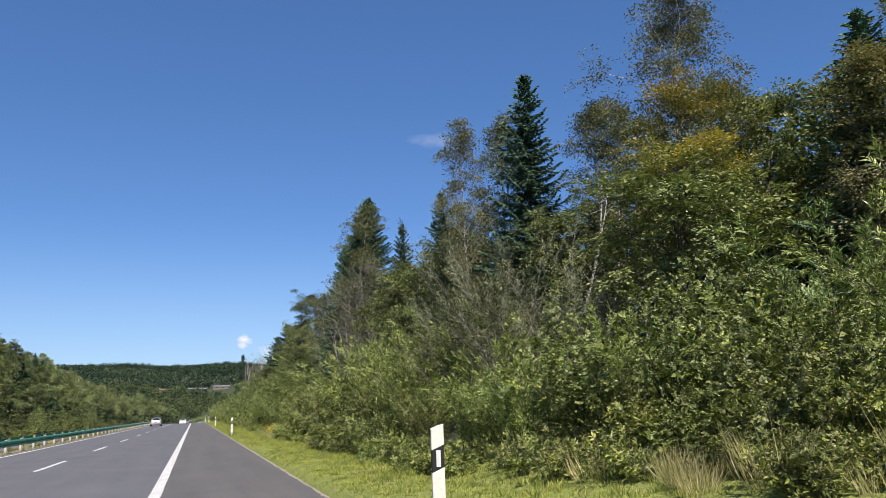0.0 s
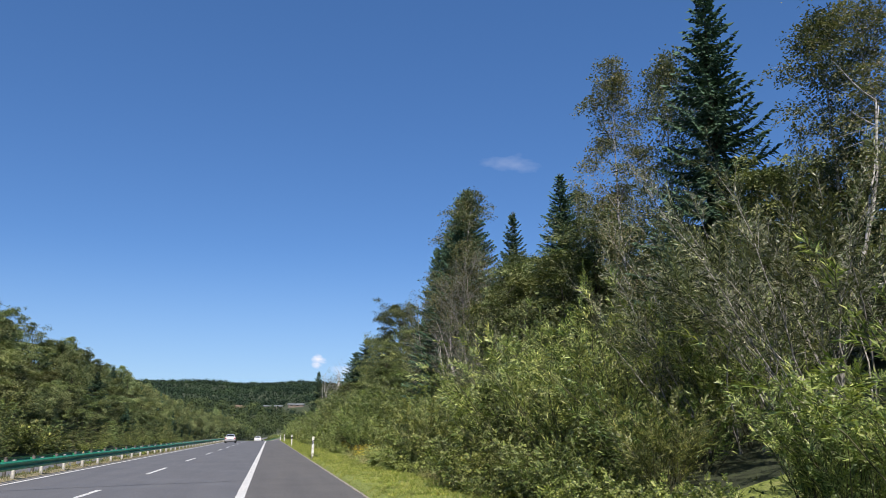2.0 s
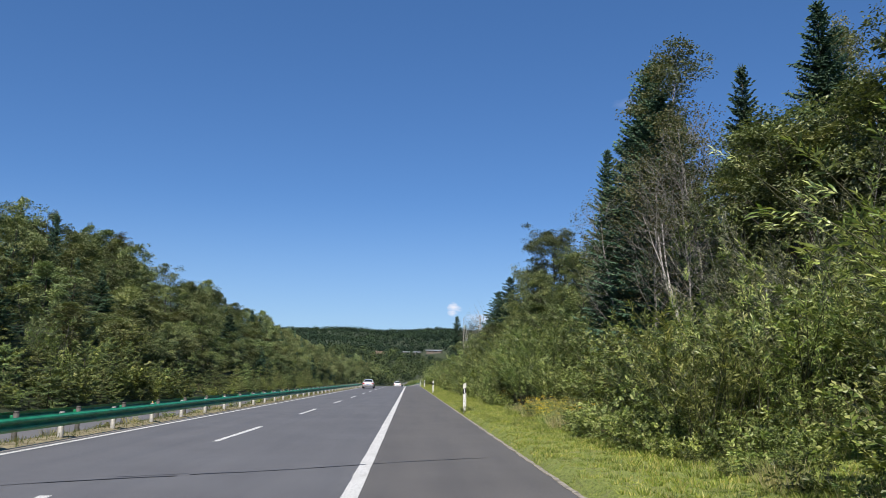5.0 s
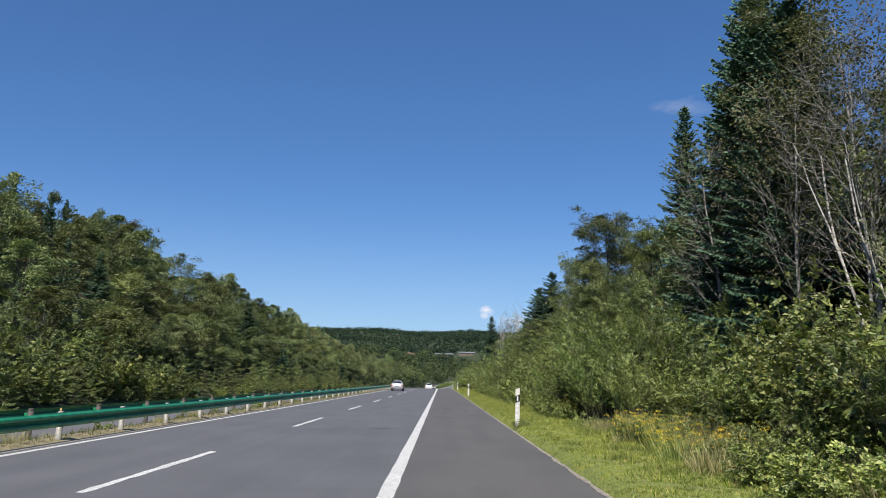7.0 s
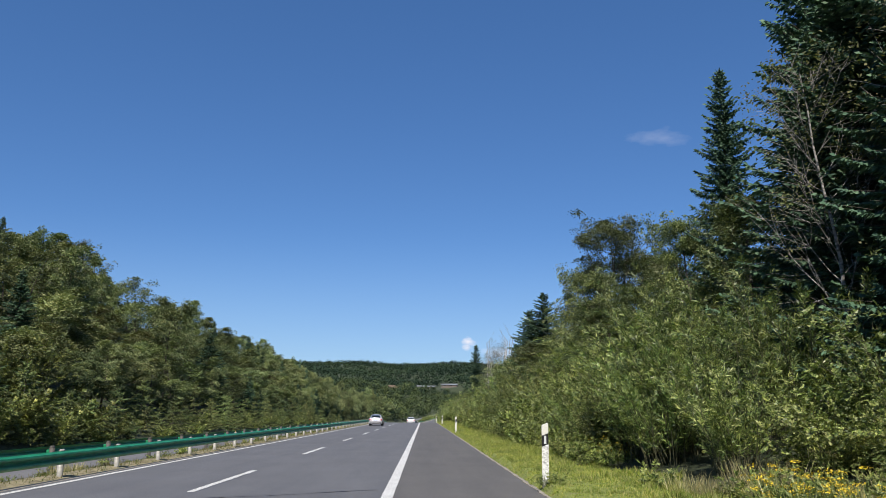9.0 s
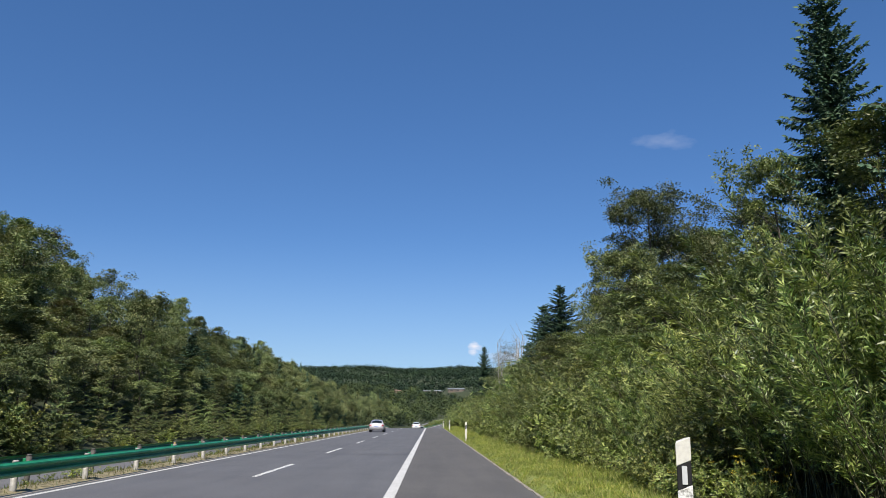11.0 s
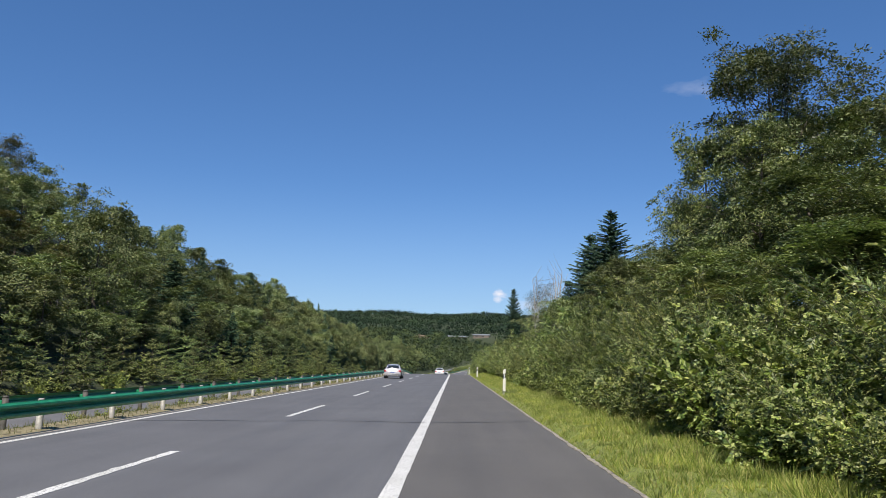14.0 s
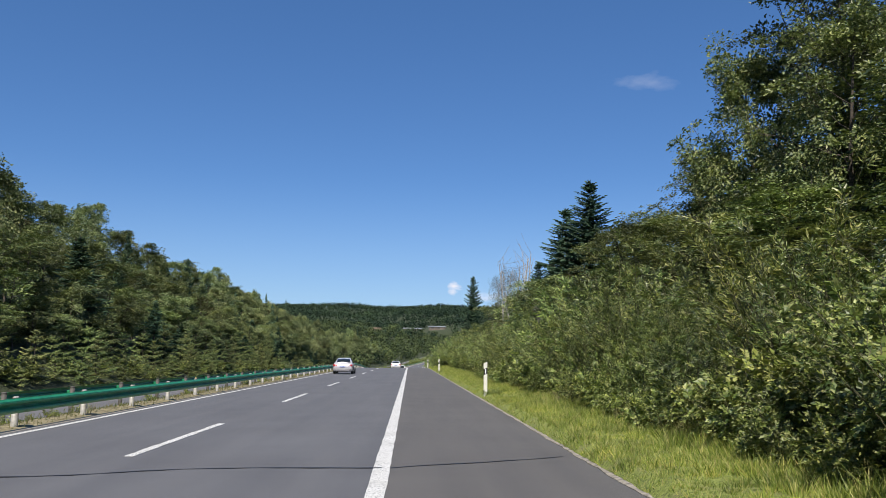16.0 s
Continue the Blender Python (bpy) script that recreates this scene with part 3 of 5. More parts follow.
class Kind:
    """One plant template; put() sets the first plant and then copies it."""

    def __init__(self, name, label, category, group, pieces):
        self.name, self.label, self.category, self.group, self.pieces, self.first = name, label, category, group, pieces, None

    def put(self, x, y, z, scale=1.0, turn=0.0, tall=1.0, lean=0.0, label=""):
        m = pose(x, y, z, lean, 0, turn) @ Matrix.Diagonal((scale, scale, scale * tall, 1))
        if self.first is None:
            self.first = thing(self.name, self.label, self.category, self.group)
            for n, me in self.pieces:
                ob = part(n, me, None, self.first)
                if n == "bloom" or n == "branchwork":
                    ob["kind"] = "stuff"
            self.first.matrix_basis = m
            ob = self.first
        else:
            ob = copy_thing(self.first, Matrix.Identity(4))
            ob.matrix_basis = m
        if label:
            ob["label"] = label
        return ob

# ---- the lie of the land ----
def bend(y):
    """How far the road has swung to the right at y."""
    return 0.0005 * np.maximum(0.0, np.asarray(y, float) - 280) ** 2


def climb(y):
    """The height of the road at y: level, a shallow dip past a crest, then a climb."""
    y = np.asarray(y, float)
    t = np.clip((y - 185) / 105, 0, 1)
    return -3.0 * t * t * (3 - 2 * t) + 0.00016 * np.maximum(0.0, y - 340) ** 2


def smooth(a, b, v):
    t = np.clip((np.asarray(v, float) - a) / (b - a), 0, 1)
    return t * t * (3 - 2 * t)


def wave(x, y):
    return np.sin(x * 0.021 + 1.3) * np.cos(y * 0.017 - 0.4) + 0.5 * np.sin(x * 0.047 + y * 0.031) + 0.25 * np.sin(x * 0.11 - y * 0.09)


def land(u, y):
    """Ground height at u metres beside the road's line and y along it."""
    u, y = np.asarray(u, float), np.asarray(y, float)
    z = np.where(y < 600, climb(np.minimum(y, 600)), climb(600))
    right = np.clip(u - 3.13, 0, 0.2) * 0.9 + np.clip(u - 3.33, 0, 1.6) * 0.04 + np.clip(u - 5.6, 0, 48) * 0.27 * (1 - 0.55 * smooth(120, 220, y))
    left = np.clip(-18.9 - u, 0, 30) * (0.30 + 0.26 * (1 - smooth(210, 300, y))) * (1 - smooth(380, 540, y))
    z = z + right + left
    z = z - 0.5 * np.clip((-8.4 - u) / 2.0, 0, 1) * (1 - smooth(380, 540, y))
    z = np.where((u > -18.75) & (u < -10.55), z - 0.12, z)
    z = np.where((u > -8.12) & (u < 3.08), z - 0.12, z)
    z = np.where((u <= -8.12) & (u >= -10.55), z + 0.03, z)
    away = np.abs(u)
    hill = 71.5 * smooth(450, 1350, y + 0.10 * away) + 2.6 * smooth(600, 685, y) * (1 - smooth(740, 860, y)) + 12 * smooth(300, 900, away) * smooth(-400, 300, y)
    free = 1 - (1 - smooth(16, 60, np.abs(u + 6))) * (1 - smooth(640, 720, y))
    hill = hill + (0.045 * np.clip(u + 15, -160, 170) + 3.5 * np.sin(u * 0.034 + 0.9) * np.cos(y * 0.011 + u * 0.006)) * smooth(760, 1150, y)
    return z + (hill + wave(u, y) * 3.0 * smooth(250, 800, np.hypot(u, y))) * free


def grid_mesh(name, us, ys, mat, lift=0.0, fn=None):
    u, y = np.meshgrid(np.asarray(us, float), np.asarray(ys, float), indexing="ij")
    z = (fn or land)(u, y) + lift
    v = np.stack([u + bend(np.minimum(y, 900)), y, z], -1).reshape(-1, 3)
    a, b = u.shape
    i, j = np.meshgrid(np.arange(a - 1), np.arange(b - 1), indexing="ij")
    q = np.stack([i * b + j, (i + 1) * b + j, (i + 1) * b + j + 1, i * b + j + 1], -1).reshape(-1, 4)
    return mesh_np(name, v, q, mat, smooth=True)


US = np.concatenate([-np.geomspace(2600, 60, 26), np.arange(-56, -21, 3.0), [-18.9, -18.7, -15, -10.57, -10.53, -9.2, -8.14, -8.1, -4, 0, 3.07, 3.13, 3.23, 3.33, 3.64, 4.1, 4.7, 5.6, 7, 9, 12, 15, 19, 24, 30, 38, 48], np.geomspace(60, 2600, 26)])
YS = np.concatenate([-np.geomspace(2600, 70, 12), np.arange(-60, 300, 5.0), np.arange(300, 700, 8.0), np.geomspace(710, 3200, 40)])
ground_me = grid_mesh("ground", US, YS, M_SOIL)
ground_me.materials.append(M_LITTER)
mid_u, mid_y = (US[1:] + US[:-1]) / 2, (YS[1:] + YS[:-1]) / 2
# shade: under the woods and past the bend the ground is coloured dark
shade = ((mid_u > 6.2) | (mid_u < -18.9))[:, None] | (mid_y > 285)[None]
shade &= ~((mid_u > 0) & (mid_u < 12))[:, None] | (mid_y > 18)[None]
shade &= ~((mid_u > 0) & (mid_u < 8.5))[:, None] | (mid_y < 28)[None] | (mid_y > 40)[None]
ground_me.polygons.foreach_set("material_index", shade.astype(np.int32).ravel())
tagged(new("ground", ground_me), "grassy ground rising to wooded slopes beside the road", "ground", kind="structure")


def sunk(y):
    """How much lower the opposite carriageway lies."""
    return 0.5 * (1 - smooth(380, 540, y))


def strip(name, u0, u1, y0, y1, mat, label, category, lift=0.0, thick=0.10, step=6.0, low=0.0):
    """A band of road surface with thickness that follows the road's line."""
    ys = np.linspace(y0, y1, max(2, int((y1 - y0) / step) + 1))
    ring = []
    for y in ys:
        x, z = float(bend(y)), float(climb(y)) + lift - low * float(sunk(y))
        ring.append([(u0 + x, y, z), (u1 + x, y, z), (u1 + x, y, z - thick), (u0 + x, y, z - thick)])
    v = np.array(ring).reshape(-1, 3)
    n = len(ys)
    q = [[i * 4 + k, (i + 1) * 4 + k, (i + 1) * 4 + (k + 1) % 4, i * 4 + (k + 1) % 4] for i in range(n - 1) for k in range(4)]
    q += [[0, 1, 2, 3], [(n - 1) * 4 + k for k in (3, 2, 1, 0)]]
    q = [r[::-1] for r in q]
    return tagged(new(name, mesh_np(name, v, q, mat)), label, category, kind="structure")


X_DASH, X_LEFT, X_EDGE = -3.97, -7.32, 3.12
road = strip("road", -7.57, 0.06, -60, 640, M_ASPHALT, "grey asphalt carriageway with two traffic lanes", "road")
shoulder = strip("hard_shoulder", 0.064, X_EDGE - 0.02, -60, 640, M_SHOULDER, "brownish grey asphalt hard shoulder beside the lane", "road")
far_road = strip("opposite_road", -18.72, -10.6, -60, 640, M_FAR_ASPHALT, "grey asphalt opposite carriageway behind the rails", "road", low=1.0)


def line(name, parent, u0, u1, y0, y1, step=6.0, fray=0.0):
    g = np.random.default_rng(int(abs(y0) * 10) + 1)
    low = 1.0 if parent is far_road else 0.0
    ys = np.linspace(y0, y1, max(2, int((y1 - y0) / step) + 1))
    rows = [(y, u0 + float(bend(y)) + g.normal(0, fray), u1 + float(bend(y)) + g.normal(0, fray), float(climb(y)) - low * float(sunk(y))) for y in ys]
    v = np.array([[(a, y, z - 0.02), (a, y, z + 0.004), (b, y, z + 0.004), (b, y, z - 0.02)] for y, a, b, z in rows]).reshape(-1, 3)
    q = [[i * 4 + k + 1, i * 4 + k, (i + 1) * 4 + k, (i + 1) * 4 + k + 1] for i in range(len(ys) - 1) for k in range(3)]
    n = len(ys) - 1
    q += [[0, 1, 2, 3], [n * 4 + 3, n * 4 + 2, n * 4 + 1, n * 4]]
    me = mesh_np(name, v, q, M_PAINT)
    ob = new(name, me)
    ob.parent = parent
    return ob


strip("median_edge", -7.785, -7.574, -60, 640, M_EDGE, "pale concrete strip between the lane and the median", "road edge", lift=0.003, thick=0.10)
line("edge_line", road, -0.115, 0.115, -50, 630, 0.5, 0.006)
line("edge_line", road, X_LEFT - 0.075, X_LEFT + 0.075, -50, 630)
line("edge_line", far_road, -11.05, -10.90, -50, 630)
line("edge_line", far_road, -18.45, -18.30, -50, 630)
for k in range(-3, 38):
    line("lane_dash", road, X_DASH - 0.075, X_DASH + 0.075, 27.6 + 15 * k, 33.6 + 15 * k, 0.25, 0.011)
    line("lane_dash", far_road, -14.9, -14.75, 20.6 + 15 * k, 26.6 + 15 * k)


def crack(parent, y, u0, u1, width, seed, skew=0.0):
    """A sealed crack that wanders across the road."""
    g = np.random.default_rng(seed)
    us = np.arange(u0, u1 + 0.01, 0.25)
    stray = np.cumsum(g.normal(0, 0.028, len(us))) + 0.06 * np.sin(us * 1.7 + seed)
    mid = y + skew * (us - u0) + stray - np.linspace(stray[0], stray[-1], len(us))
    w = width * g.uniform(0.5, 1.3, len(us)) / 2
    lift = 0.0075
    v = np.concatenate([np.stack([us, mid - w, np.full(len(us), lift)], 1), np.stack([us, mid + w, np.full(len(us), lift)], 1)])
    n = len(us)
    q = [[i, i + 1, n + i + 1, n + i] for i in range(n - 1)]
    ob = new("sealed_crack", mesh_np("sealed_crack", v, q, M_SEAL))
    ob.parent = parent
    return ob


crack(road, 35.9, -2.75, 0.10, 0.07, 1, 0.60)
crack(road, 33.3, -7.4, -2.7, 0.07, 2, 0.54)
crack(road, 35.6, -3.8, -2.75, 0.04, 3, 0.45)
crack(shoulder, 37.7, 0.118, 2.4, 0.045, 4, 0.53)
crack(road, 56.1, -4.3, -2.2, 0.045, 5, 0.40)
crack(road, 56.9, -2.3, -0.2, 0.06, 9, 0.66)
crack(road, 84.7, -7.5, -1.5, 0.06, 6, 0.28)
crack(road, 86.38, -1.5, 0.10, 0.07, 10, 0.02)
crack(shoulder, 86.4, 0.118, 3.08, 0.06, 7, 0.50)
crack(road, 116.0, -7.2, 0.28, 0.07, 8, 0.0)

# pale broken edge of the asphalt
g0 = np.random.default_rng(3)
ey = np.arange(-10, 320, 0.16)
slow = np.convolve(g0.normal(0, 1, len(ey) + 8), np.ones(9) / 3, "valid")
inner = X_EDGE - 0.035 + 0.012 * np.sin(ey * 2.7) + g0.normal(0, 0.014, len(ey))
outer = X_EDGE + 0.085 + 0.030 * slow + 0.03 * np.sin(ey * 1.9 + np.sin(ey * 0.7) * 2) + g0.normal(0, 0.022, len(ey))
ez = climb(ey)
ring = np.stack([np.stack([inner + bend(ey), ey, ez - 0.05], 1), np.stack([inner + bend(ey), ey, ez + 0.012], 1), np.stack([outer + bend(ey), ey, ez + 0.022 + g0.uniform(0, 0.012, len(ey))], 1), np.stack([outer + bend(ey), ey, ez - 0.05], 1)], 1).reshape(-1, 3)
eq = [[i * 4 + k + 1, i * 4 + k, (i + 1) * 4 + k, (i + 1) * 4 + k + 1] for i in range(len(ey) - 1) for k in range(3)]
tagged(new("road_edge", mesh_np("road_edge", ring, eq, M_EDGE)), "pale crumbling concrete strip along the shoulder's edge", "road edge", kind="structure")
def median_height(u, y):
    """The median's soil: level with the lane at its edge, a little higher further in."""
    return np.where(u <= -8.12, land(u, y) + 0.02, climb(y) + 0.001 + 0.049 * smooth(7.78, 8.12, -u))


tagged(new("median", grid_mesh("median", [-10.58, -10.42, -9.9, -9.2, -8.5, -8.13, -8.0, -7.88, -7.78], np.arange(-60, 640, 5.0), M_MEDIAN, 0.0, median_height)), "dry sandy median strip with sparse grass", "median", kind="structure")

# ---- guard rails ----


def rail_post_mesh():
    bm = bmesh.new()
    bmesh.ops.create_cone(bm, cap_ends=True, segments=12, radius1=0.07, radius2=0.07, depth=1.3)
    bmesh.ops.translate(bm, verts=bm.verts, vec=(0, 0, 0.085))
    bmesh.ops.create_cone(bm, cap_ends=True, segments=12, radius1=0.078, radius2=0.05, depth=0.035, matrix=Matrix.Translation((0, 0, 0.745)))
    for f in bm.faces:
        f.smooth = len(f.verts) == 4
    me = bpy.data.meshes.new("post")
    bm.to_mesh(me)
    bm.free()
    me.materials.append(M_GALV)
    return me


def block_mesh():
    bm = bmesh.new()
    bmesh.ops.create_cube(bm, size=1.0, matrix=Matrix.Translation((0.10, 0, 0.555)) @ Matrix.Diagonal((0.10, 0.12, 0.20, 1)))
    bmesh.ops.bevel(bm, geom=bm.edges[:], offset=0.012, segments=1, affect="EDGES")
    me = bpy.data.meshes.new("spacer")
    bm.to_mesh(me)
    bm.free()
    me.materials.append(M_RAIL)
    return me


def reflector_mesh():
    bm = bmesh.new()
    bmesh.ops.create_cube(bm, size=1.0, matrix=Matrix.Translation((0, -0.01, 0.80)) @ Matrix.Diagonal((0.04, 0.016, 0.06, 1)))
    bmesh.ops.bevel(bm, geom=bm.edges[:], offset=0.006, segments=1, affect="EDGES")
    me = bpy.data.meshes.new("reflector")
    bm.to_mesh(me)
    bm.free()
    me.materials.append(M_AMBER)
    return me


POST_ME, BLOCK_ME, REFLECT_ME = rail_post_mesh(), block_mesh(), reflector_mesh()
DARK_POST_ME = POST_ME.copy()
DARK_POST_ME.materials[0] = M_DARK_POST


def beam_mesh(u, face, y0, y1):
    """The two-wave steel beam, 3 mm thick, on the side that faces the road."""
    prof = [(0.00, 0.425), (0.018, 0.441), (0.075, 0.467), (0.085, 0.498), (0.075, 0.528), (0.015, 0.557), (0.005, 0.58), (0.015, 0.603), (0.075, 0.632), (0.085, 0.662), (0.075, 0.693), (0.018, 0.719), (0.00, 0.735)]
    prof = prof + [(a - 0.006, b) for a, b in prof[::-1]]
    ys = np.arange(y0, y1 + 0.1, 4.0)
    ring = np.array([[(u + float(bend(y)) + face * (0.15 + a), y, float(climb(y)) + b) for a, b in prof] for y in ys])
    n, m = len(ys), len(prof)
    q = [[i * m + k, (i + 1) * m + k, (i + 1) * m + (k + 1) % m, i * m + (k + 1) % m] for i in range(n - 1) for k in range(m)]
    if face > 0:
        q = [r[::-1] for r in q]
    return mesh_np("beam", ring.reshape(-1, 3), q, M_RAIL, smooth=False)


def guard_rail(u, face, phase, gap, label, post_me, drop=0.0):
    rail = thing("guard_rail", label, "guard rail", "median guard rails")
    part("beam", beam_mesh(u, face, phase - 140, phase + 484), None, rail, "green two-wave steel beam")
    for k in range(int(-138 / gap), int(482 / gap)):
        y = phase + gap * k
        p = part("post", post_me, None, rail)
        p.location = (u + float(bend(y)), y, float(climb(y)))
        b = new("spacer", BLOCK_ME)
        b.parent = p
        b.scale = (face, 1, 1)
        if k % 8 == 0 and face > 0:
            r = new("reflector", REFLECT_ME)
            r.parent = p
    rail.location.z = -0.10 - drop
    return rail


guard_rail(-7.98, 1, 78.2, 3.5, "green steel median guard rail on pale posts", POST_ME)
guard_rail(-9.55, -1, 79.2, 3.9, "green steel guard rail facing the opposite carriageway", DARK_POST_ME, 0.04)

# ---- delineator posts ----


def delineator(x, y, z, turn=0.0, lean=0.0, mottled=False):
    ob = thing("delineator_post", "white roadside delineator post with black band and %s" % ("mottled lower part" if mottled else "reflector"), "delineator post", "delineator posts")
    def prism(z0, z1, rise, grow=0.0):
        bm = bmesh.new()
        w, d = 0.068 + grow, 0.05 + grow
        pts = [(-w, -d), (w, -d), (w * 0.6, d), (-w * 0.6, d)]
        lo = [bm.verts.new((a, b, z0 + (rise[0] * (a + w)))) for a, b in pts]
        hi = [bm.verts.new((a, b, z1 + (rise[1] * (a + w)))) for a, b in pts]
        bm.faces.new(lo[::-1])
        bm.faces.new(hi)
        for i in range(4):
            bm.faces.new((lo[i], lo[(i + 1) % 4], hi[(i + 1) % 4], hi[i]))
        bmesh.ops.bevel(bm, geom=bm.edges[:], offset=0.006, segments=1, affect="EDGES")
        return bm
    part("body", prism(-0.3, 0.80, (0, 0.45)), M_MOTTLED if mottled else M_WHITE, ob)
    part("band", prism(0.80, 1.04, (0.45, 0.45), -0.002), M_RUBBER, ob, "black band")
    part("cap", prism(1.04, 1.27, (0.45, 0.45)), M_WHITE, ob)
    bm = bmesh.new()
    bmesh.ops.create_cube(bm, size=1.0, matrix=Matrix.Translation((0.0, -0.052, 0.955)) @ Matrix.Diagonal((0.045, 0.012, 0.18, 1)))
    part("reflector", bm, M_REFLECT, ob, "pale rectangular reflector")
    ob.matrix_basis = pose(x, y, z, lean, 0, turn) @ Matrix.Diagonal((1.08, 1.08, 0.95, 1))
    return ob


POSTS_Y = (7.95, 58.2, 105.0, 152.5, 200.0, 248.0)
for i, py in enumerate(POSTS_Y):
    delineator((3.17 if i == 0 else 3.27) + float(bend(py)), py, float(land(3.27, py)) + 0.02, (4, -6, 3, 5, -3, 2)[i], (-1.5, 1.0, 0, 1, 0, 0)[i], i == 1)
# ---- vegetation ----
K_WILLOW = [Kind("willow_shrub", "tall willow shrub with narrow grey-green leaves", "shrub", "willow shrubs", bush(s, h, r, n, 14, 15, (0.130, 0.0225), M_WILLOW, ln, True, low=0.12)) for s, h, r, n, ln in ((11, 3.6, 1.5, 32, 0.36), (12, 3.0, 1.4, 30, 0.44), (13, 4.2, 1.5, 32, 0.30), (15, 3.3, 1.15, 40, 0.17))]
K_SHRUB = [Kind("leafy_shrub", "dense green shrub with broad leaves", "shrub", "leafy shrubs", bush(s, h, r, n, 14, 12, (0.070, 0.045), M_SHRUB, ln)) for s, h, r, n, ln in ((21, 1.9, 1.3, 42, 0.55), (22, 2.5, 1.3, 44, 0.45), (23, 1.4, 1.2, 38, 0.7))]
K_BROAD_SHRUB = Kind("broad_leaved_shrub", "glossy broad-leaved shrub at the edge of the verge", "shrub", "broad-leaved shrubs", bush(25, 1.7, 1.25, 38, 13, 11, (0.092, 0.068), M_SHRUB, 0.55))
K_WILLOW_TREE = Kind("willow_tree", "loose young willow tree with long arching branches", "tree", "willow trees", bush(16, 6.0, 2.5, 16, 24, 18, (0.125, 0.0205), M_DARK_WILLOW, 0.42, True, M_TWIG, 0.34))
K_WILLOW_BACK = Kind("willow_shrub", "tall willow shrub with narrow grey-green leaves", "shrub", "willow shrubs", bush(14, 3.6, 1.5, 28, 12, 10, (0.165, 0.034), M_WILLOW, 0.42, True))
K_SHRUB_BACK = Kind("roadside_bush", "low green bush with broad leaves beside the road", "bush", "roadside bushes", bush(24, 2.1, 1.3, 26, 11, 10, (0.125, 0.084), M_SHRUB, 0.5))
def tree_kinds(lite):
    return [Kind("broadleaf_tree", "tall broadleaf tree with a dark green crown", "tree", "broadleaf trees", broadleaf(s, h, r, M_BROAD, M_TRUNK, 150 if lite else 420, 28 if lite else 44, (0.20, 0.12) if lite else (0.125, 0.074), first=f, spread=0.34 if lite else 0.27, lite=lite)) for s, h, r, f in ((31, 10.5, 3.6, 0.22), (32, 9.0, 3.0, 0.18), (33, 11.5, 3.4, 0.30))]


K_TREE, K_TREE_BACK = tree_kinds(False), tree_kinds(True)
K_FINE = [Kind("broadleaf_tree", "broadleaf tree with fine green leaves above the shrubs", "tree", "broadleaf trees", broadleaf(s, h, r, M_BROAD, M_TRUNK, 270, 46, (0.115, 0.075), first=0.2, spread=0.25)) for s, h, r in ((35, 8.5, 3.0), (36, 7.5, 3.2))]
K_BIRCH = [Kind("birch_tree", "slender birch with pale trunk and sparse leaves", "tree", "birch trees", broadleaf(s, h, r, M_BIRCH_LEAF, M_BIRCH, 400, 46, (0.085, 0.056), first=0.18, slim=1.9, spread=0.27, droop=0.05, trunk_r=0.075)) for s, h, r in ((41, 12.5, 2.3), (42, 11.0, 2.0))]
K_BIRCH_TALL = Kind("birch_tree", "tall birch with a loose crown of small leaves", "tree", "birch trees", broadleaf(43, 16.0, 3.4, M_BIRCH_LEAF, M_BIRCH, 900, 40, (0.09, 0.06), first=0.2, slim=1.7, spread=0.34, droop=0.04, trunk_r=0.15))
K_SPARSE = [Kind("half_bare_tree", "half-bare birch with grey twigs and few leaves", "tree", "half-bare trees", half_bare(s, h, r, M_RUSSET, M_TWIG)) for s, h, r in ((51, 9.5, 2.6), (52, 8.0, 2.3))]
K_BIG = Kind("broadleaf_tree", "large spreading broadleaf tree with a dark crown", "tree", "broadleaf trees", broadleaf(34, 13.5, 6.3, M_BROAD, M_TRUNK, 860, 54, (0.135, 0.075), first=0.16, spread=0.36, trunk_r=0.2))
K_SPRUCE = [Kind("spruce", "dark green spruce with drooping branches", "tree", "spruces", spruce(s, h, r, M_SPRUCE, w, 8, 0.14, (0.30, 0.082), 0.8)) for s, h, r, w in ((61, 14.0, 3.2, 0.36), (62, 12.0, 2.9, 0.34))]
K_SPRUCE_BACK = Kind("spruce", "dark green spruce with drooping branches", "tree", "spruces", spruce(63, 12.0, 3.0, M_SPRUCE, 0.55, 6, 0.34, (0.42, 0.13)))
K_SPRUCE_BIG = Kind("spruce", "large dark spruce with dense layered branches", "tree", "spruces", spruce(64, 17.0, 4.3, M_SPRUCE, 0.31, 11, 0.13, (0.36, 0.10), 0.72))
K_AUTUMN = Kind("turning_tree", "broadleaf tree whose leaves turn yellow", "tree", "broadleaf trees", broadleaf(71, 9.5, 3.2, M_AUTUMN, M_TRUNK, 300, 48, (0.10, 0.06), first=0.35, spread=0.28))
K_HILL = [Kind("hillside_tree", "bushy broadleaf tree on the wooded slope", "tree", "trees on the opposite slope", broadleaf(s, h, r, M_HILL, M_TRUNK, 190, 36, (0.17, 0.10), first=0.14, spread=0.33, lite=True)) for s, h, r in ((81, 7.5, 3.0), (82, 6.5, 2.9), (83, 9.0, 2.8))]
K_RUSSET = Kind("russet_tree", "broadleaf tree with brownish thinning leaves", "tree", "trees on the opposite slope", broadleaf(84, 7.0, 2.4, M_RUSSET, M_TWIG, 150, 30, (0.17, 0.10), first=0.10, spread=0.36, lite=True))
K_FIR = [Kind("young_fir", "small light green fir at the foot of the slope", "tree", "young firs", spruce(s, h, r, M_SAPLING, w, 6, 0.15, (0.25, 0.058), low=0.08)) for s, h, r, w in ((91, 3.0, 1.45, 0.44), (92, 2.2, 1.35, 0.40))]
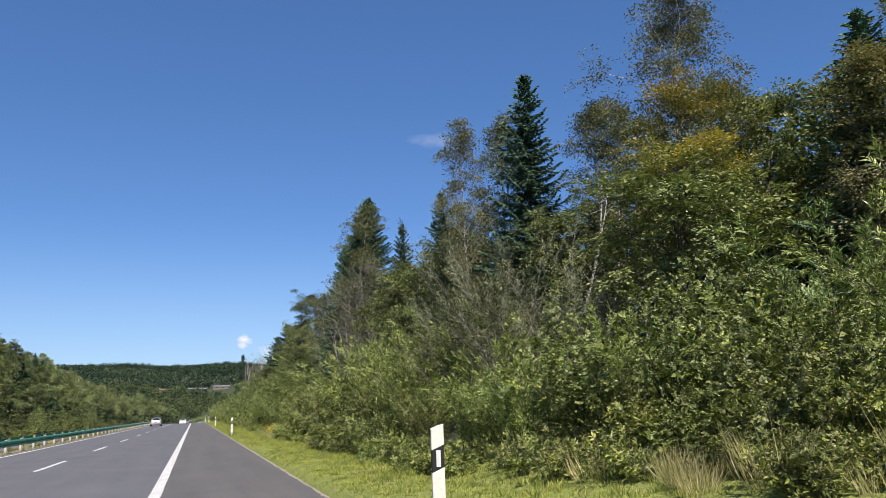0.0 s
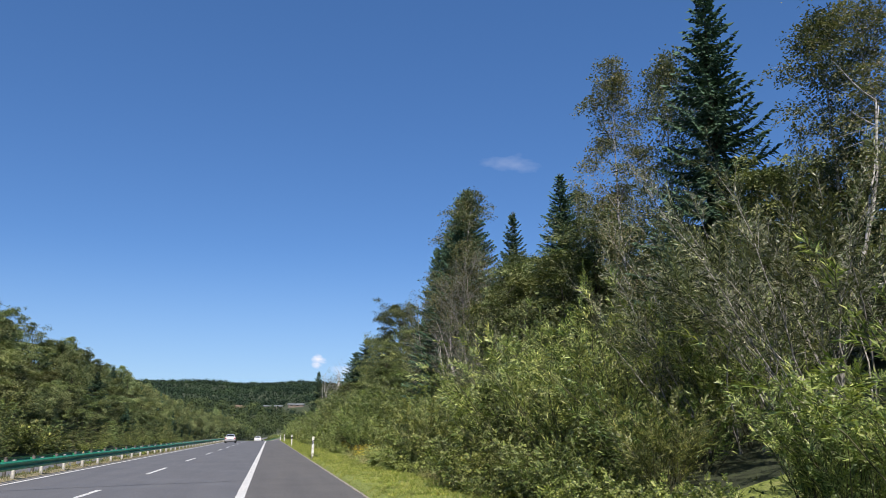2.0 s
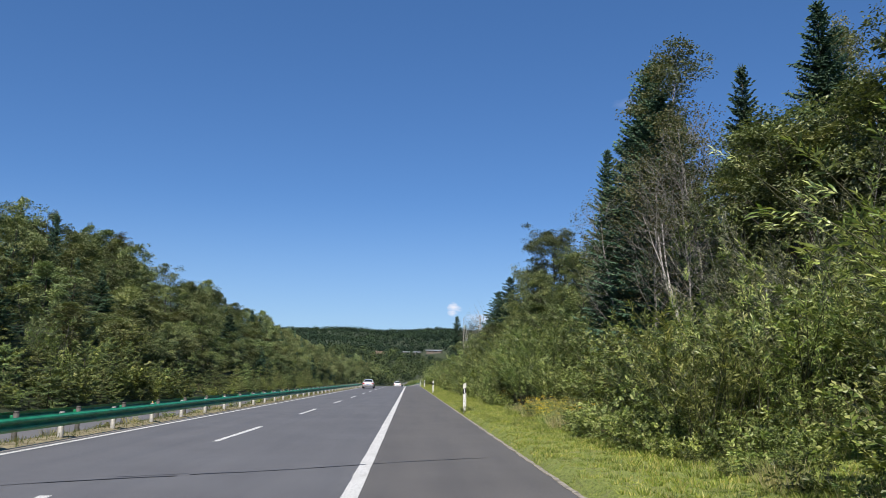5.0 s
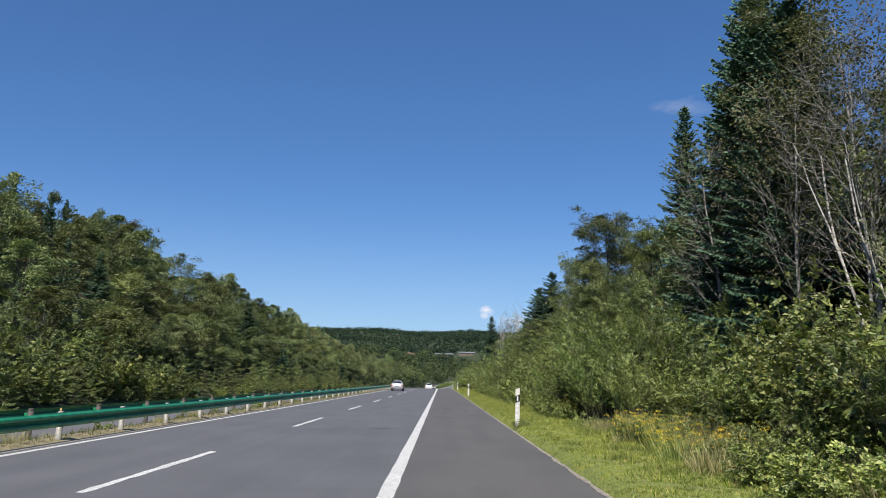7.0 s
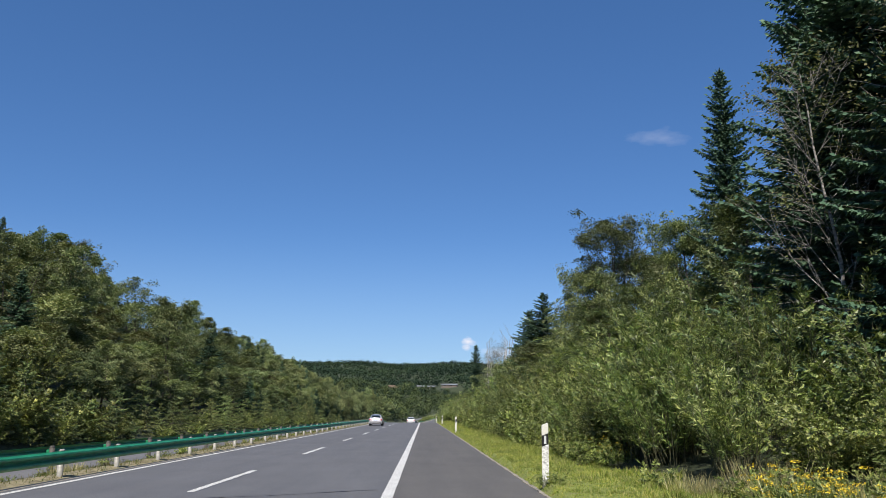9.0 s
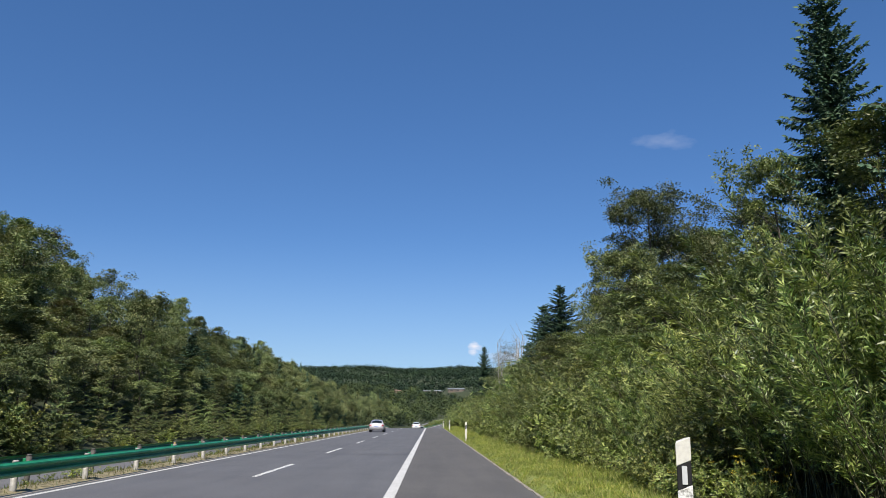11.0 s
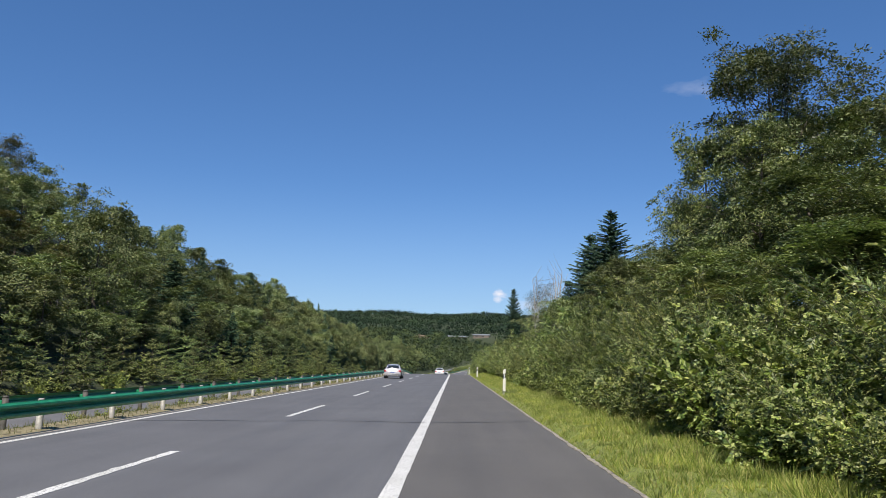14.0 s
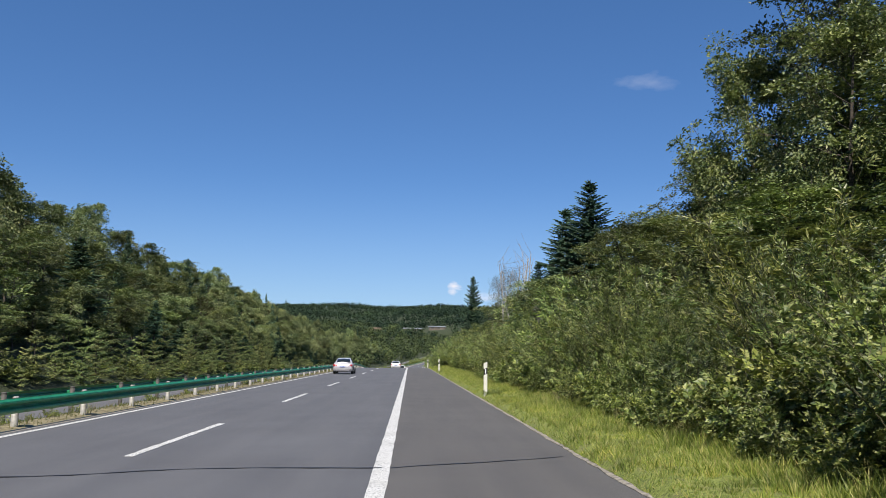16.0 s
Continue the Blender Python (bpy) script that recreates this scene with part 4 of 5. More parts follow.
K_LARCH = Kind("slope_spruce", "dark spruce among the trees on the slope", "tree", "spruces", spruce(93, 9.0, 2.1, M_SPRUCE, 0.45, 6, 0.30, (0.40, 0.12)))
K_SNAG = Kind("bare_birch", "leafless white birch stems standing among the shrubs", "tree", "half-bare trees", snag(55, 5.0, M_BIRCH))
K_STALK = Kind("tall_weed", "tall upright weed stalks with small leaves", "weeds", "tall weed stalks", bush(106, 2.3, 0.5, 9, 16, 6, (0.055, 0.014), M_WILLOW, 0.12, True, M_STEM, 0.2))
K_STRAW = [Kind("dry_grass_tuft", "tuft of tall dry straw-coloured grass", "grass", "dry grass tufts", tuft(s, 150, h, 0.42, M_STRAW)) for s, h in ((101, 0.95), (102, 0.75))]
K_GOLD = Kind("yellow_flowers", "clump of tall yellow wildflowers at the verge", "flowers", "yellow flower clumps", tuft(103, 130, 0.85, 0.5, M_SHRUB, heads=26))
K_WEED = [Kind("weed_clump", "clump of leafy green weeds at the verge", "weeds", "weed clumps", bush(s, h, 0.5, 14, 6, 7, (0.085, 0.034), M_SHRUB, 0.5)) for s, h in ((104, 0.85), (105, 0.65))]


def place(kind, u, y, scale=1.0, tall=1.0, turn=None, sink=0.05, lean=0.0):
    g = place.g
    return kind.put(u + float(bend(y)), y, float(land(u, y)) - sink, scale, g.uniform(0, 360) if turn is None else turn, tall, lean)


place.g = np.random.default_rng(5)
gp = np.random.default_rng(17)

# the tall trees that stand out on the right: kind, u, y, height of the tip above the road

def to_tip(kind, u, y, tip, wide=1.0, lean=0.0):
    """Set a tree so that its topmost leaf is at that height above the road."""
    z = float(land(u, y)) - 0.05
    top = max(v.co.z for v in kind.pieces[1][1].vertices) if not hasattr(kind, "top") else kind.top
    kind.top = top
    return kind.put(u + float(bend(y)), y, z, wide, gp.uniform(0, 360), (tip - z) / top / wide, lean)


S0, S1, B0, B1, H0, H1, T0, T1, T2 = *K_SPRUCE, *K_BIRCH, *K_SPARSE, *K_TREE
for kind, u, y, tip, wide in (
    (S0, 15.3, 32.0, 17.4, 1.1), (S1, 14.8, 53.8, 15.1, 0.8), (S0, 17.3, 52.0, 17.2, 1.0), (S0, 14.5, 75.3, 17.8, 0.95),
    (K_SPRUCE_BIG, 14.9, 66.2, 20.5, 1.05), (K_SPRUCE_BIG, 12.4, 59.5, 15.6, 0.95), (K_SPRUCE_BIG, 11.9, 56.0, 14.5, 0.8), (S1, 13.5, 63.5, 15.0, 1.4), (S1, 16.3, 143.0, 17.6, 1.9),
    (S1, 14.8, 146.0, 15.6, 1.8), (S1, 14.5, 250.0, 20.0, 1.7), (S0, 15.6, 13.2, 10.8, 0.8),
    (B0, 11.9, 56.3, 17.0, 1.25), (B1, 15.1, 35.5, 16.8, 1.0), (B0, 13.9, 35.9, 16.3, 0.95), (B1, 16.4, 28.4, 14.8, 1.0), (B0, 17.2, 26.0, 14.2, 0.95), (B1, 19.8, 54.0, 17.6, 1.1), (B0, 18.6, 47.5, 15.0, 1.0), (K_BIRCH_TALL, 19.0, 25.6, 20.0, 1.0),
    (H0, 11.9, 51.9, 12.9, 1.05), (H1, 10.9, 50.5, 10.8, 1.1), (H0, 12.6, 53.0, 12.6, 1.0),
    (H0, 14.7, 187.0, 15.6, 1.2), (H1, 13.0, 181.0, 13.6, 1.2), (H0, 10.6, 53.5, 11.6, 0.95), (H1, 11.3, 55.5, 11.8, 1.0), (H0, 10.2, 58.5, 11.0, 0.95), (T0, 13.3, 97.0, 12.2, 0.82), (T2, 17.6, 104.5, 14.8, 1.2), (T1, 19.0, 98.0, 14.0, 1.2), (T0, 13.0, 90.0, 8.5, 1.0),
    (K_AUTUMN, 13.6, 18.0, 11.2, 0.9), (K_AUTUMN, 12.6, 16.5, 8.5, 0.9), (K_BIG, 15.3, 100.0, 17.3, 0.97), (T1, 13.4, 103.5, 13.5, 0.95), (T1, 13.1, 76.0, 10.9, 0.75),
    (T1, 13.6, 70.5, 10.6, 1.0), (T0, 18.0, 93.0, 14.0, 1.1), (T2, 14.7, 108.0, 11.0, 0.85), (T1, 16.3, 114.0, 12.5, 1.1),
    (T0, 14.6, 122.0, 10.8, 1.1), (K_TREE_BACK[1], 15.8, 176.0, 11.5, 1.1), (S1, 18.0, 171.0, 14.0, 1.2), (K_TREE_BACK[0], 14.2, 168.0, 9.5, 1.0), (K_TREE_BACK[2], 17.0, 192.0, 12.0, 1.2), (K_TREE_BACK[1], 12.0, 165.0, 8.5, 1.0), (K_TREE_BACK[0], 13.5, 158.0, 10.0, 1.0), (K_TREE_BACK[2], 12.8, 178.0, 9.0, 1.0), (H1, 11.5, 172.0, 12.0, 1.0), (H0, 12.5, 166.0, 12.4, 1.0), (S1, 15.0, 163.0, 12.5, 1.3),
):
    to_tip(kind, u, y, tip, wide)
for kind, u, y, tip, wide in ((K_FINE[0], 12.3, 44.4, 9.2, 0.95), (K_FINE[1], 13.4, 47.6, 10.2, 1.0), (K_FINE[0], 12.8, 41.0, 9.4, 0.95), (K_FINE[1], 13.9, 44.6, 10.6, 1.0), (K_FINE[0], 15.0, 41.4, 12.0, 1.05), (K_FINE[1], 12.9, 50.2, 9.6, 0.85)):
    to_tip(kind, u, y, tip, wide)

# the wood behind, filled in
spots = []
for y in np.arange(6, 330, 3.1):
    for u in np.arange(11.5, 27, 3.4):
        uu, yy = u + gp.uniform(-1.2, 1.2), y + gp.uniform(-1.3, 1.3)
        if yy > 130 and u > 19 or u > 22 and yy > 60 or yy < 11 and uu < 21:
            continue
        spots.append((uu, yy))
for uu, yy in spots:
    r = gp.uniform()
    if 36 < yy < 60 and uu < 14.2 or 15 < yy < 36 and uu < 17.5 and gp.uniform() < 0.85:
        continue
    if 84 < yy < 125:
        r = 0.4 + 0.6 * r
    cap = (9.5 + 0.24 * (uu - 11)) if yy < 120 else 9.0
    if 60 < yy < 92:
        cap = 6.6 + 0.5 * (uu - 11)
    if yy < 60:
        cap += 1.0 if yy > 30 else 0.4
    tip = cap * gp.uniform(0.78, 1.05) + (0 if yy < 150 else -1.5)
    if uu < 13.5:
        tip *= 0.82
    front = uu < 15.5 and yy < 112
    if yy < 32 and r > 0.3:
        to_tip(K_FINE[int(gp.integers(0, 2))] if uu < 18 else K_TREE_BACK[1], uu, yy, min(tip, 8.6 if uu < 14 else 10.8) if yy < 22 else tip, gp.uniform(0.85, 1.05))
        continue
    if r < 0.14:
        to_tip(S1 if front else K_SPRUCE_BACK, uu, yy, tip, 1.0)
    elif r < 0.30:
        to_tip(B1, uu, yy, tip, 0.9)
    elif r < 0.36:
        to_tip(H1, uu, yy, tip, 1.0)
    else:
        k = int(gp.integers(0, 3))
        to_tip((K_TREE if front else K_TREE_BACK)[k], uu, yy, tip, gp.uniform(0.8, 1.05))

# a low back row that closes the wood where the walk begins
for y in np.arange(10, 64, 2.6):
    to_tip(K_TREE_BACK[int(gp.integers(0, 3))], 23.5 + gp.uniform(-1.5, 5.5), y + gp.uniform(-1, 1), gp.uniform(9.5, 11.5), gp.uniform(1.0, 1.25))
    to_tip(K_FINE[1] if y < 22 else K_TREE_BACK[1], 18.0 + gp.uniform(-1.5, 2.5), y + gp.uniform(-1, 1), gp.uniform(6.2, 7.6), gp.uniform(0.8, 1.0))

gp = np.random.default_rng(23)


# shrubs along the verge
def willow(k, far):
    return K_WILLOW_BACK if far else K_WILLOW[k]


def shrub(k, far):
    return K_SHRUB_BACK if far else K_SHRUB[k]


for y in np.arange(7, 345, 1.55):
    near = 9.2 - 0.16 * y if y < 16 else 7.5 if 30.5 < y < 36 else 5.9
    leafy_spot = y < 15 or 33 < y < 36 or 74 < y < 86
    far = y > 102
    step = gp.uniform(-0.5, 0.5)
    if 15.5 < y < 21:
        if gp.uniform() < 0.4:
            place(K_WILLOW[3], near + 0.9 + gp.uniform(-0.3, 0.3), y + step, gp.uniform(0.5, 0.7))
        place(K_WEED[0] if gp.uniform() < 0.6 else K_SHRUB[2], near + gp.uniform(-0.3, 0.2), y + gp.uniform(-0.7, 0.7), gp.uniform(0.45, 0.75))
        place(K_WEED[1], near + gp.uniform(-0.4, 0.1), y + gp.uniform(-0.7, 0.7), gp.uniform(0.7, 1.1))
    elif not (44 < y < 55.5):
        u = near + gp.uniform(-0.15, 0.5)
        if gp.uniform() < 0.14:
            continue
        if gp.uniform() < (0.8 if leafy_spot else 0.3):
            place(shrub(int(gp.integers(0, 3)), far), u, y + step, gp.uniform(0.45, 1.05))
        else:
            place(willow(3, far), u + 0.4, y + step, gp.uniform(0.6, 0.95))
    if gp.uniform() < (0.3 if far else 0.15):
        continue
    dark = 45 < y < 61
    u = near + 1.6 + gp.uniform(-0.5, 0.5)
    if 16 < y < 22 and gp.uniform() < 0.6:
        continue
    if dark:
        if y > 54 and gp.uniform() < 0.5:
            place(K_SHRUB[1], u, y, gp.uniform(0.7, 1.0))
        continue
    if gp.uniform() < (0.3 if leafy_spot else 0.75):
        place(willow(int(gp.integers(0, 4)), far), u, y - step, gp.uniform(0.7, 1.1) * (1.2 if y > 60 else 1.0))
    else:
        place(shrub(1, far), u, y, gp.uniform(0.9, 1.25))
    if far and gp.uniform() < 0.5:
        continue
    u = near + 3.6 + gp.uniform(-0.6, 0.6)
    if 14 < y < 22 and gp.uniform() < 0.65:
        continue
    if 14 < y < 22:
        place(K_SHRUB[1] if gp.uniform() < 0.5 else K_WILLOW[1], u, y + step, gp.uniform(0.7, 0.9))
    elif gp.uniform() < 0.65:
        place(willow(2 if gp.uniform() < 0.6 else 0, far), u, y + step, gp.uniform(0.8, 1.15))
    elif gp.uniform() < 0.6:
        place(shrub(1, far), u, y, gp.uniform(1.0, 1.3))

for u, y, h in ((11.8, 19.5, 1.1), (11.0, 160.0, 2.3), (11.9, 161.5, 2.45), (12.6, 163.0, 2.2), (10.5, 157.0, 1.9), (13.4, 178.0, 2.5), (14.4, 184.0, 2.8), (12.6, 173.0, 2.2), (10.4, 49.5, 1.2), (9.6, 46.5, 1.0)):
    place(K_SNAG, u, y, h)
place(K_SNAG, 13.5, 25.0, 1.45, turn=0)

# tufts, flowers and weeds at the foot of the shrubs
for i in range(11):
    y = gp.uniform(45.2, 52.0)
    place(K_GOLD, gp.uniform(4.8, 5.9), y, gp.uniform(0.6, 0.85))
for i in range(34):
    y = gp.uniform(8, 14) if i < 10 else gp.uniform(43, 56) if i < 22 else gp.uniform(14, 100)
    place(K_STRAW[i % 2], (6.6 if y < 14 else 5.2) + gp.uniform(-0.2, 0.9), y, gp.uniform(0.45, 0.85))
for i in range(34):
    place(K_STRAW[i % 2] if i % 4 == 0 else K_WEED[i % 2], gp.uniform(5.4, 8.2), gp.uniform(30.5, 37), gp.uniform(0.35, 0.75))
for i in range(70):
    y = gp.uniform(8, 120)
    place(K_WEED[i % 2], (6.4 if y < 14 else 5.0) + gp.uniform(0, 0.9), y, gp.uniform(0.5, 1.0))

for i in range(46):
    place(K_STALK, gp.uniform(6.3, 9.2), gp.uniform(82, 102) if i < 30 else gp.uniform(26, 44), gp.uniform(0.8, 1.25))
for py in POSTS_Y[:4]:
    for k in range(5):
        place(K_WEED[k % 2], 3.35 + gp.uniform(-0.12, 0.35), py + gp.uniform(-0.3, 0.35), gp.uniform(0.28, 0.42))
for i in range(46):
    y = gp.uniform(8.2, 14.5)
    straw = i % 3 == 0
    place(K_STRAW[i % 2] if straw else K_WEED[i % 2], gp.uniform(6.6 if straw else 6.2, 9.4 - 0.12 * y), y, gp.uniform(0.45, 0.7) if straw else gp.uniform(0.6, 1.1))

for u, y, k in ((8.2, 8.4, 0.6), (9.3, 8.8, 0.75), (10.2, 9.6, 0.9), (9.0, 10.2, 0.7), (10.9, 8.5, 0.9), (8.1, 9.6, 0.55), (11.5, 10.5, 1.0), (9.8, 7.6, 0.7), (8.9, 7.4, 0.6)):
    place(K_SHRUB[2], u, y, k * 1.15)

for i in range(80):
    y = gp.uniform(5.5, 12.5)
    u = gp.uniform(6.8, 12.5)
    kind = K_STRAW[i % 2] if i % 5 == 0 else K_WEED[i % 2] if i % 5 < 3 else K_SHRUB[2]
    place(kind, u, y, gp.uniform(0.4, 0.7) if i % 5 > 2 else gp.uniform(0.5, 1.0))
for i in range(34):
    kind = K_STRAW[i % 2] if i % 3 == 0 else K_WEED[i % 2]
    place(kind, gp.uniform(5.7, 8.2), gp.uniform(43.5, 55), gp.uniform(0.5, 0.95))
for i in range(16):
    place(K_SHRUB_BACK, gp.uniform(-21.2, -19.8), gp.uniform(68, 96), gp.uniform(0.8, 1.2))

for kind, u, y, s in ((K_WILLOW[2], 8.8, 57.5, 1.15), (K_WILLOW[2], 9.7, 59.8, 1.15), (K_WILLOW[0], 8.2, 60.5, 1.1), (K_SHRUB[1], 9.8, 51.5, 1.1), (K_SHRUB[1], 10.4, 48.5, 1.0), (K_SHRUB[1], 9.2, 54.5, 1.2)):
    place(kind, u, y, s)

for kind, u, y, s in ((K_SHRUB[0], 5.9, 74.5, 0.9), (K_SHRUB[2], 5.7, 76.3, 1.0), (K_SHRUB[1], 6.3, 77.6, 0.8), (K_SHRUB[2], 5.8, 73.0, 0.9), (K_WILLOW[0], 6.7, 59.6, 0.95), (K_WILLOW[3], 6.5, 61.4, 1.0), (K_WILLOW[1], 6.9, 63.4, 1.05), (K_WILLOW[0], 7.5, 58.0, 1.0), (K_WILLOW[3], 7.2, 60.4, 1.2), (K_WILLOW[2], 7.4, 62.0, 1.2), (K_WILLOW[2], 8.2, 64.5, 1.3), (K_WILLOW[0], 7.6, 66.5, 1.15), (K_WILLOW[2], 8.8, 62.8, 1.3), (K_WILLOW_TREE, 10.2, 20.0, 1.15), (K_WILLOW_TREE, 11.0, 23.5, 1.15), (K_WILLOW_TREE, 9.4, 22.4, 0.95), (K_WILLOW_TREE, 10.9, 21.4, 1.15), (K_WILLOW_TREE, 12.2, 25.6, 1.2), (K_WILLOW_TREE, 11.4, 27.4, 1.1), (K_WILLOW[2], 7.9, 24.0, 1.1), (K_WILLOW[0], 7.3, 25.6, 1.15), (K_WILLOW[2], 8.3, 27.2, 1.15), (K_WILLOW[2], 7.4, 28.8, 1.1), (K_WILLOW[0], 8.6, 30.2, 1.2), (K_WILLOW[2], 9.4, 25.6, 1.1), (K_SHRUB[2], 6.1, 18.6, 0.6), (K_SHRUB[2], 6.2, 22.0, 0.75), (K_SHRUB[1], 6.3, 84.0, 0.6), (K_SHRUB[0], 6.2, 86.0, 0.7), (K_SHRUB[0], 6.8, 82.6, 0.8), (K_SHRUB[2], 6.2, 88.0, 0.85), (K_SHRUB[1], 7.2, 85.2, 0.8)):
    place(kind, u, y, s)

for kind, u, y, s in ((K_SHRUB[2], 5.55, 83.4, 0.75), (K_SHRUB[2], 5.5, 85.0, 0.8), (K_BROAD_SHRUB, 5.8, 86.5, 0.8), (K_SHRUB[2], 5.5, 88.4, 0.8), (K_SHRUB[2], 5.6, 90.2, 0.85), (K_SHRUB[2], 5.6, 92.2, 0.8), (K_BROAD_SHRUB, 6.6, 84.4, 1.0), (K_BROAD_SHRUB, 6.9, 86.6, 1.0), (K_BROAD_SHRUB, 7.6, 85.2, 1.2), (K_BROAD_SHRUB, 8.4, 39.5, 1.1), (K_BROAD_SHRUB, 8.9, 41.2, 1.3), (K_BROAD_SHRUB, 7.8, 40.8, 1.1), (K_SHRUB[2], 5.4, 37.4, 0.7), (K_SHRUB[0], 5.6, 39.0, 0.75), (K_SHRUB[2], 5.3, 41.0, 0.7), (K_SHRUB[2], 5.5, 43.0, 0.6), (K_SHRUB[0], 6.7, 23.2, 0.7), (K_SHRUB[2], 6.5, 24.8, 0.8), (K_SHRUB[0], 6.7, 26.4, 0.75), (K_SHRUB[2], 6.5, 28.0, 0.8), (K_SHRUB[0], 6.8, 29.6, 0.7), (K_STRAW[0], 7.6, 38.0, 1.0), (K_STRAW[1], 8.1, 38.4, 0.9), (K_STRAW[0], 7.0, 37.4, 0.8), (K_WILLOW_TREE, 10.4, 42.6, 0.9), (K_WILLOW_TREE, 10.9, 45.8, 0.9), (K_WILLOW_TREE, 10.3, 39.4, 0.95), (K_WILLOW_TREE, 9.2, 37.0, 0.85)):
    place(kind, u, y, s)

for y in np.arange(93.5, 128, 1.7):
    place(K_SHRUB[int(gp.integers(0, 3))], 5.65 + gp.uniform(-0.15, 0.25), y + gp.uniform(-0.4, 0.4), gp.uniform(0.55, 0.85))

for u, y, s in ((5.6, 36.6, 0.5), (6.2, 35.6, 0.5), (6.8, 36.4, 0.6), (7.4, 35.2, 0.6), (6.6, 34.4, 0.45), (7.8, 36.8, 0.6), (7.2, 33.6, 0.5), (6.0, 37.2, 0.55), (8.2, 34.2, 0.65), (7.7, 32.4, 0.55)):
    place(K_SHRUB[2], u, y, s)
for u, y, s in ((6.3, 79.6, 1.15), (6.0, 81.2, 1.05), (6.9, 80.6, 1.3), (7.9, 44.4, 1.0), (8.4, 46.6, 1.2), (8.0, 48.8, 1.0)):
    place(K_BROAD_SHRUB, u, y, s)
for i in range(34):
    u, y = gp.uniform(6.3, 9.2), gp.uniform(44, 55)
    place(K_SHRUB[int(gp.integers(0, 3))] if u > 7.2 else K_WEED[i % 2], u, y, gp.uniform(0.5, 0.85))
for kind, u, y, s in ((K_SHRUB[2], 5.8, 63.8, 0.8), (K_SHRUB[2], 5.7, 65.9, 0.75), (K_SHRUB[0], 6.0, 67.6, 0.75), (K_SHRUB[2], 5.8, 69.6, 0.75), (K_SHRUB[0], 6.3, 64.9, 0.8), (K_SHRUB[2], 5.8, 71.2, 0.8), (K_GOLD, 5.6, 65.0, 0.75), (K_GOLD, 5.9, 62.8, 0.8), (K_GOLD, 5.7, 66.9, 0.7), (K_WEED[0], 5.3, 64.4, 0.8), (K_WEED[1], 5.4, 66.4, 0.9), (K_WEED[0], 5.4, 68.4, 0.8)):
    place(kind, u, y, s)
# weeds between the young firs
g_foot = np.random.default_rng(47)
for y in np.arange(40, 200, 1.35):
    place(K_SHRUB_BACK if g_foot.uniform() < 0.5 else K_FIR[1], g_foot.uniform(-20.4, -19.1), y + g_foot.uniform(-0.5, 0.5), g_foot.uniform(0.35, 0.6))

# low bushes on the foot of the opposite slope, behind the firs
g_low = np.random.default_rng(41)
for y in np.arange(56, 94, 2.7):
    place(K_SHRUB_BACK if g_low.uniform() < 0.6 else K_WILLOW_BACK, g_low.uniform(-24.3, -22.2), y + g_low.uniform(-1, 1), g_low.uniform(0.8, 1.3))

# two more trees that close the skyline where the walk begins
to_tip(B1, 18.7, 22.0, 13.6, 1.1)
to_tip(T1, 17.4, 19.4, 11.8, 0.9)

# weeds along the median
for i in range(95):
    y = 14 + 130 * gp.uniform() ** 1.2
    kind = (K_WEED[0], K_STRAW[1], K_WEED[1])[i % 3]
    place(kind, gp.choice((-8.35, -8.9, -9.4)) + gp.uniform(-0.15, 0.2), y, gp.uniform(0.25, 0.55), sink=0.0)

# bushes on the median where the road climbs away
g_far = np.random.default_rng(43)
for y in np.arange(262, 430, 2.3):
    place(K_SHRUB_BACK, -10.1 + g_far.uniform(-0.3, 0.25), y + g_far.uniform(-0.8, 0.8), g_far.uniform(0.65, 1.05), sink=0.25)
for y in np.arange(430, 640, 3.4):
    place(K_SHRUB_BACK, -10.2 + g_far.uniform(-0.3, 0.2), y + g_far.uniform(-1, 1), g_far.uniform(1.1, 1.6), sink=0.25)

# the slope across the road
for kind, u, y, tip, wide in ((K_LARCH, -25.0, 135.0, 10.6, 1.5), (K_HILL[0], -31.5, 111.0, 16.6, 1.2), (K_HILL[2], -39.5, 123.0, 20.4, 1.4), (B1, -42.0, 136.5, 22.4, 1.3), (K_HILL[2], -35.5, 117.0, 18.2, 1.3), (K_HILL[1], -25.1, 119.9, 12.8, 1.1), (K_HILL[0], -29.2, 132.8, 15.1, 1.0), (K_LARCH, -41.7, 205.8, 18.0, 1.7), (K_HILL[2], -38.5, 230.0, 19.2, 1.2)):
    to_tip(kind, u, y, tip, wide)
for y in np.arange(28, 420, 4.3):
    for row, u in enumerate(np.arange(-24.6, -47, -3.5)):
        if y > 150 and row > 4 or y > 240 and row > 3 or y > 300 and (row > 2 or gp.uniform() < 0.3):
            continue
        uu, yy = u + gp.uniform(-1.3, 1.3), y + gp.uniform(-1.5, 1.5)
        r = gp.uniform()
        tip = (7.4, 10.6, 13.6, 16.2, 18.2, 19.6, 20.6)[row] * gp.uniform(0.84, 1.08) * (1 - 0.05 * float(smooth(150, 240, yy)))
        w = gp.uniform(0.85, 1.15)
        if gp.uniform() < 0.05:
            continue
        if r < (0.26 if row > 2 and yy > 110 else 0.11):
            to_tip(K_LARCH, uu, yy, tip * 1.04, w * 0.9)
        elif r < 0.22:
            to_tip(K_RUSSET, uu, yy, tip, w)
        elif r < 0.55 and yy < 150:
            to_tip(K_TREE_BACK[int(gp.integers(0, 3))], uu, yy, tip * 1.04, w * 0.8)
        else:
            to_tip(K_HILL[int(gp.integers(0, 3))], uu, yy, tip, w)
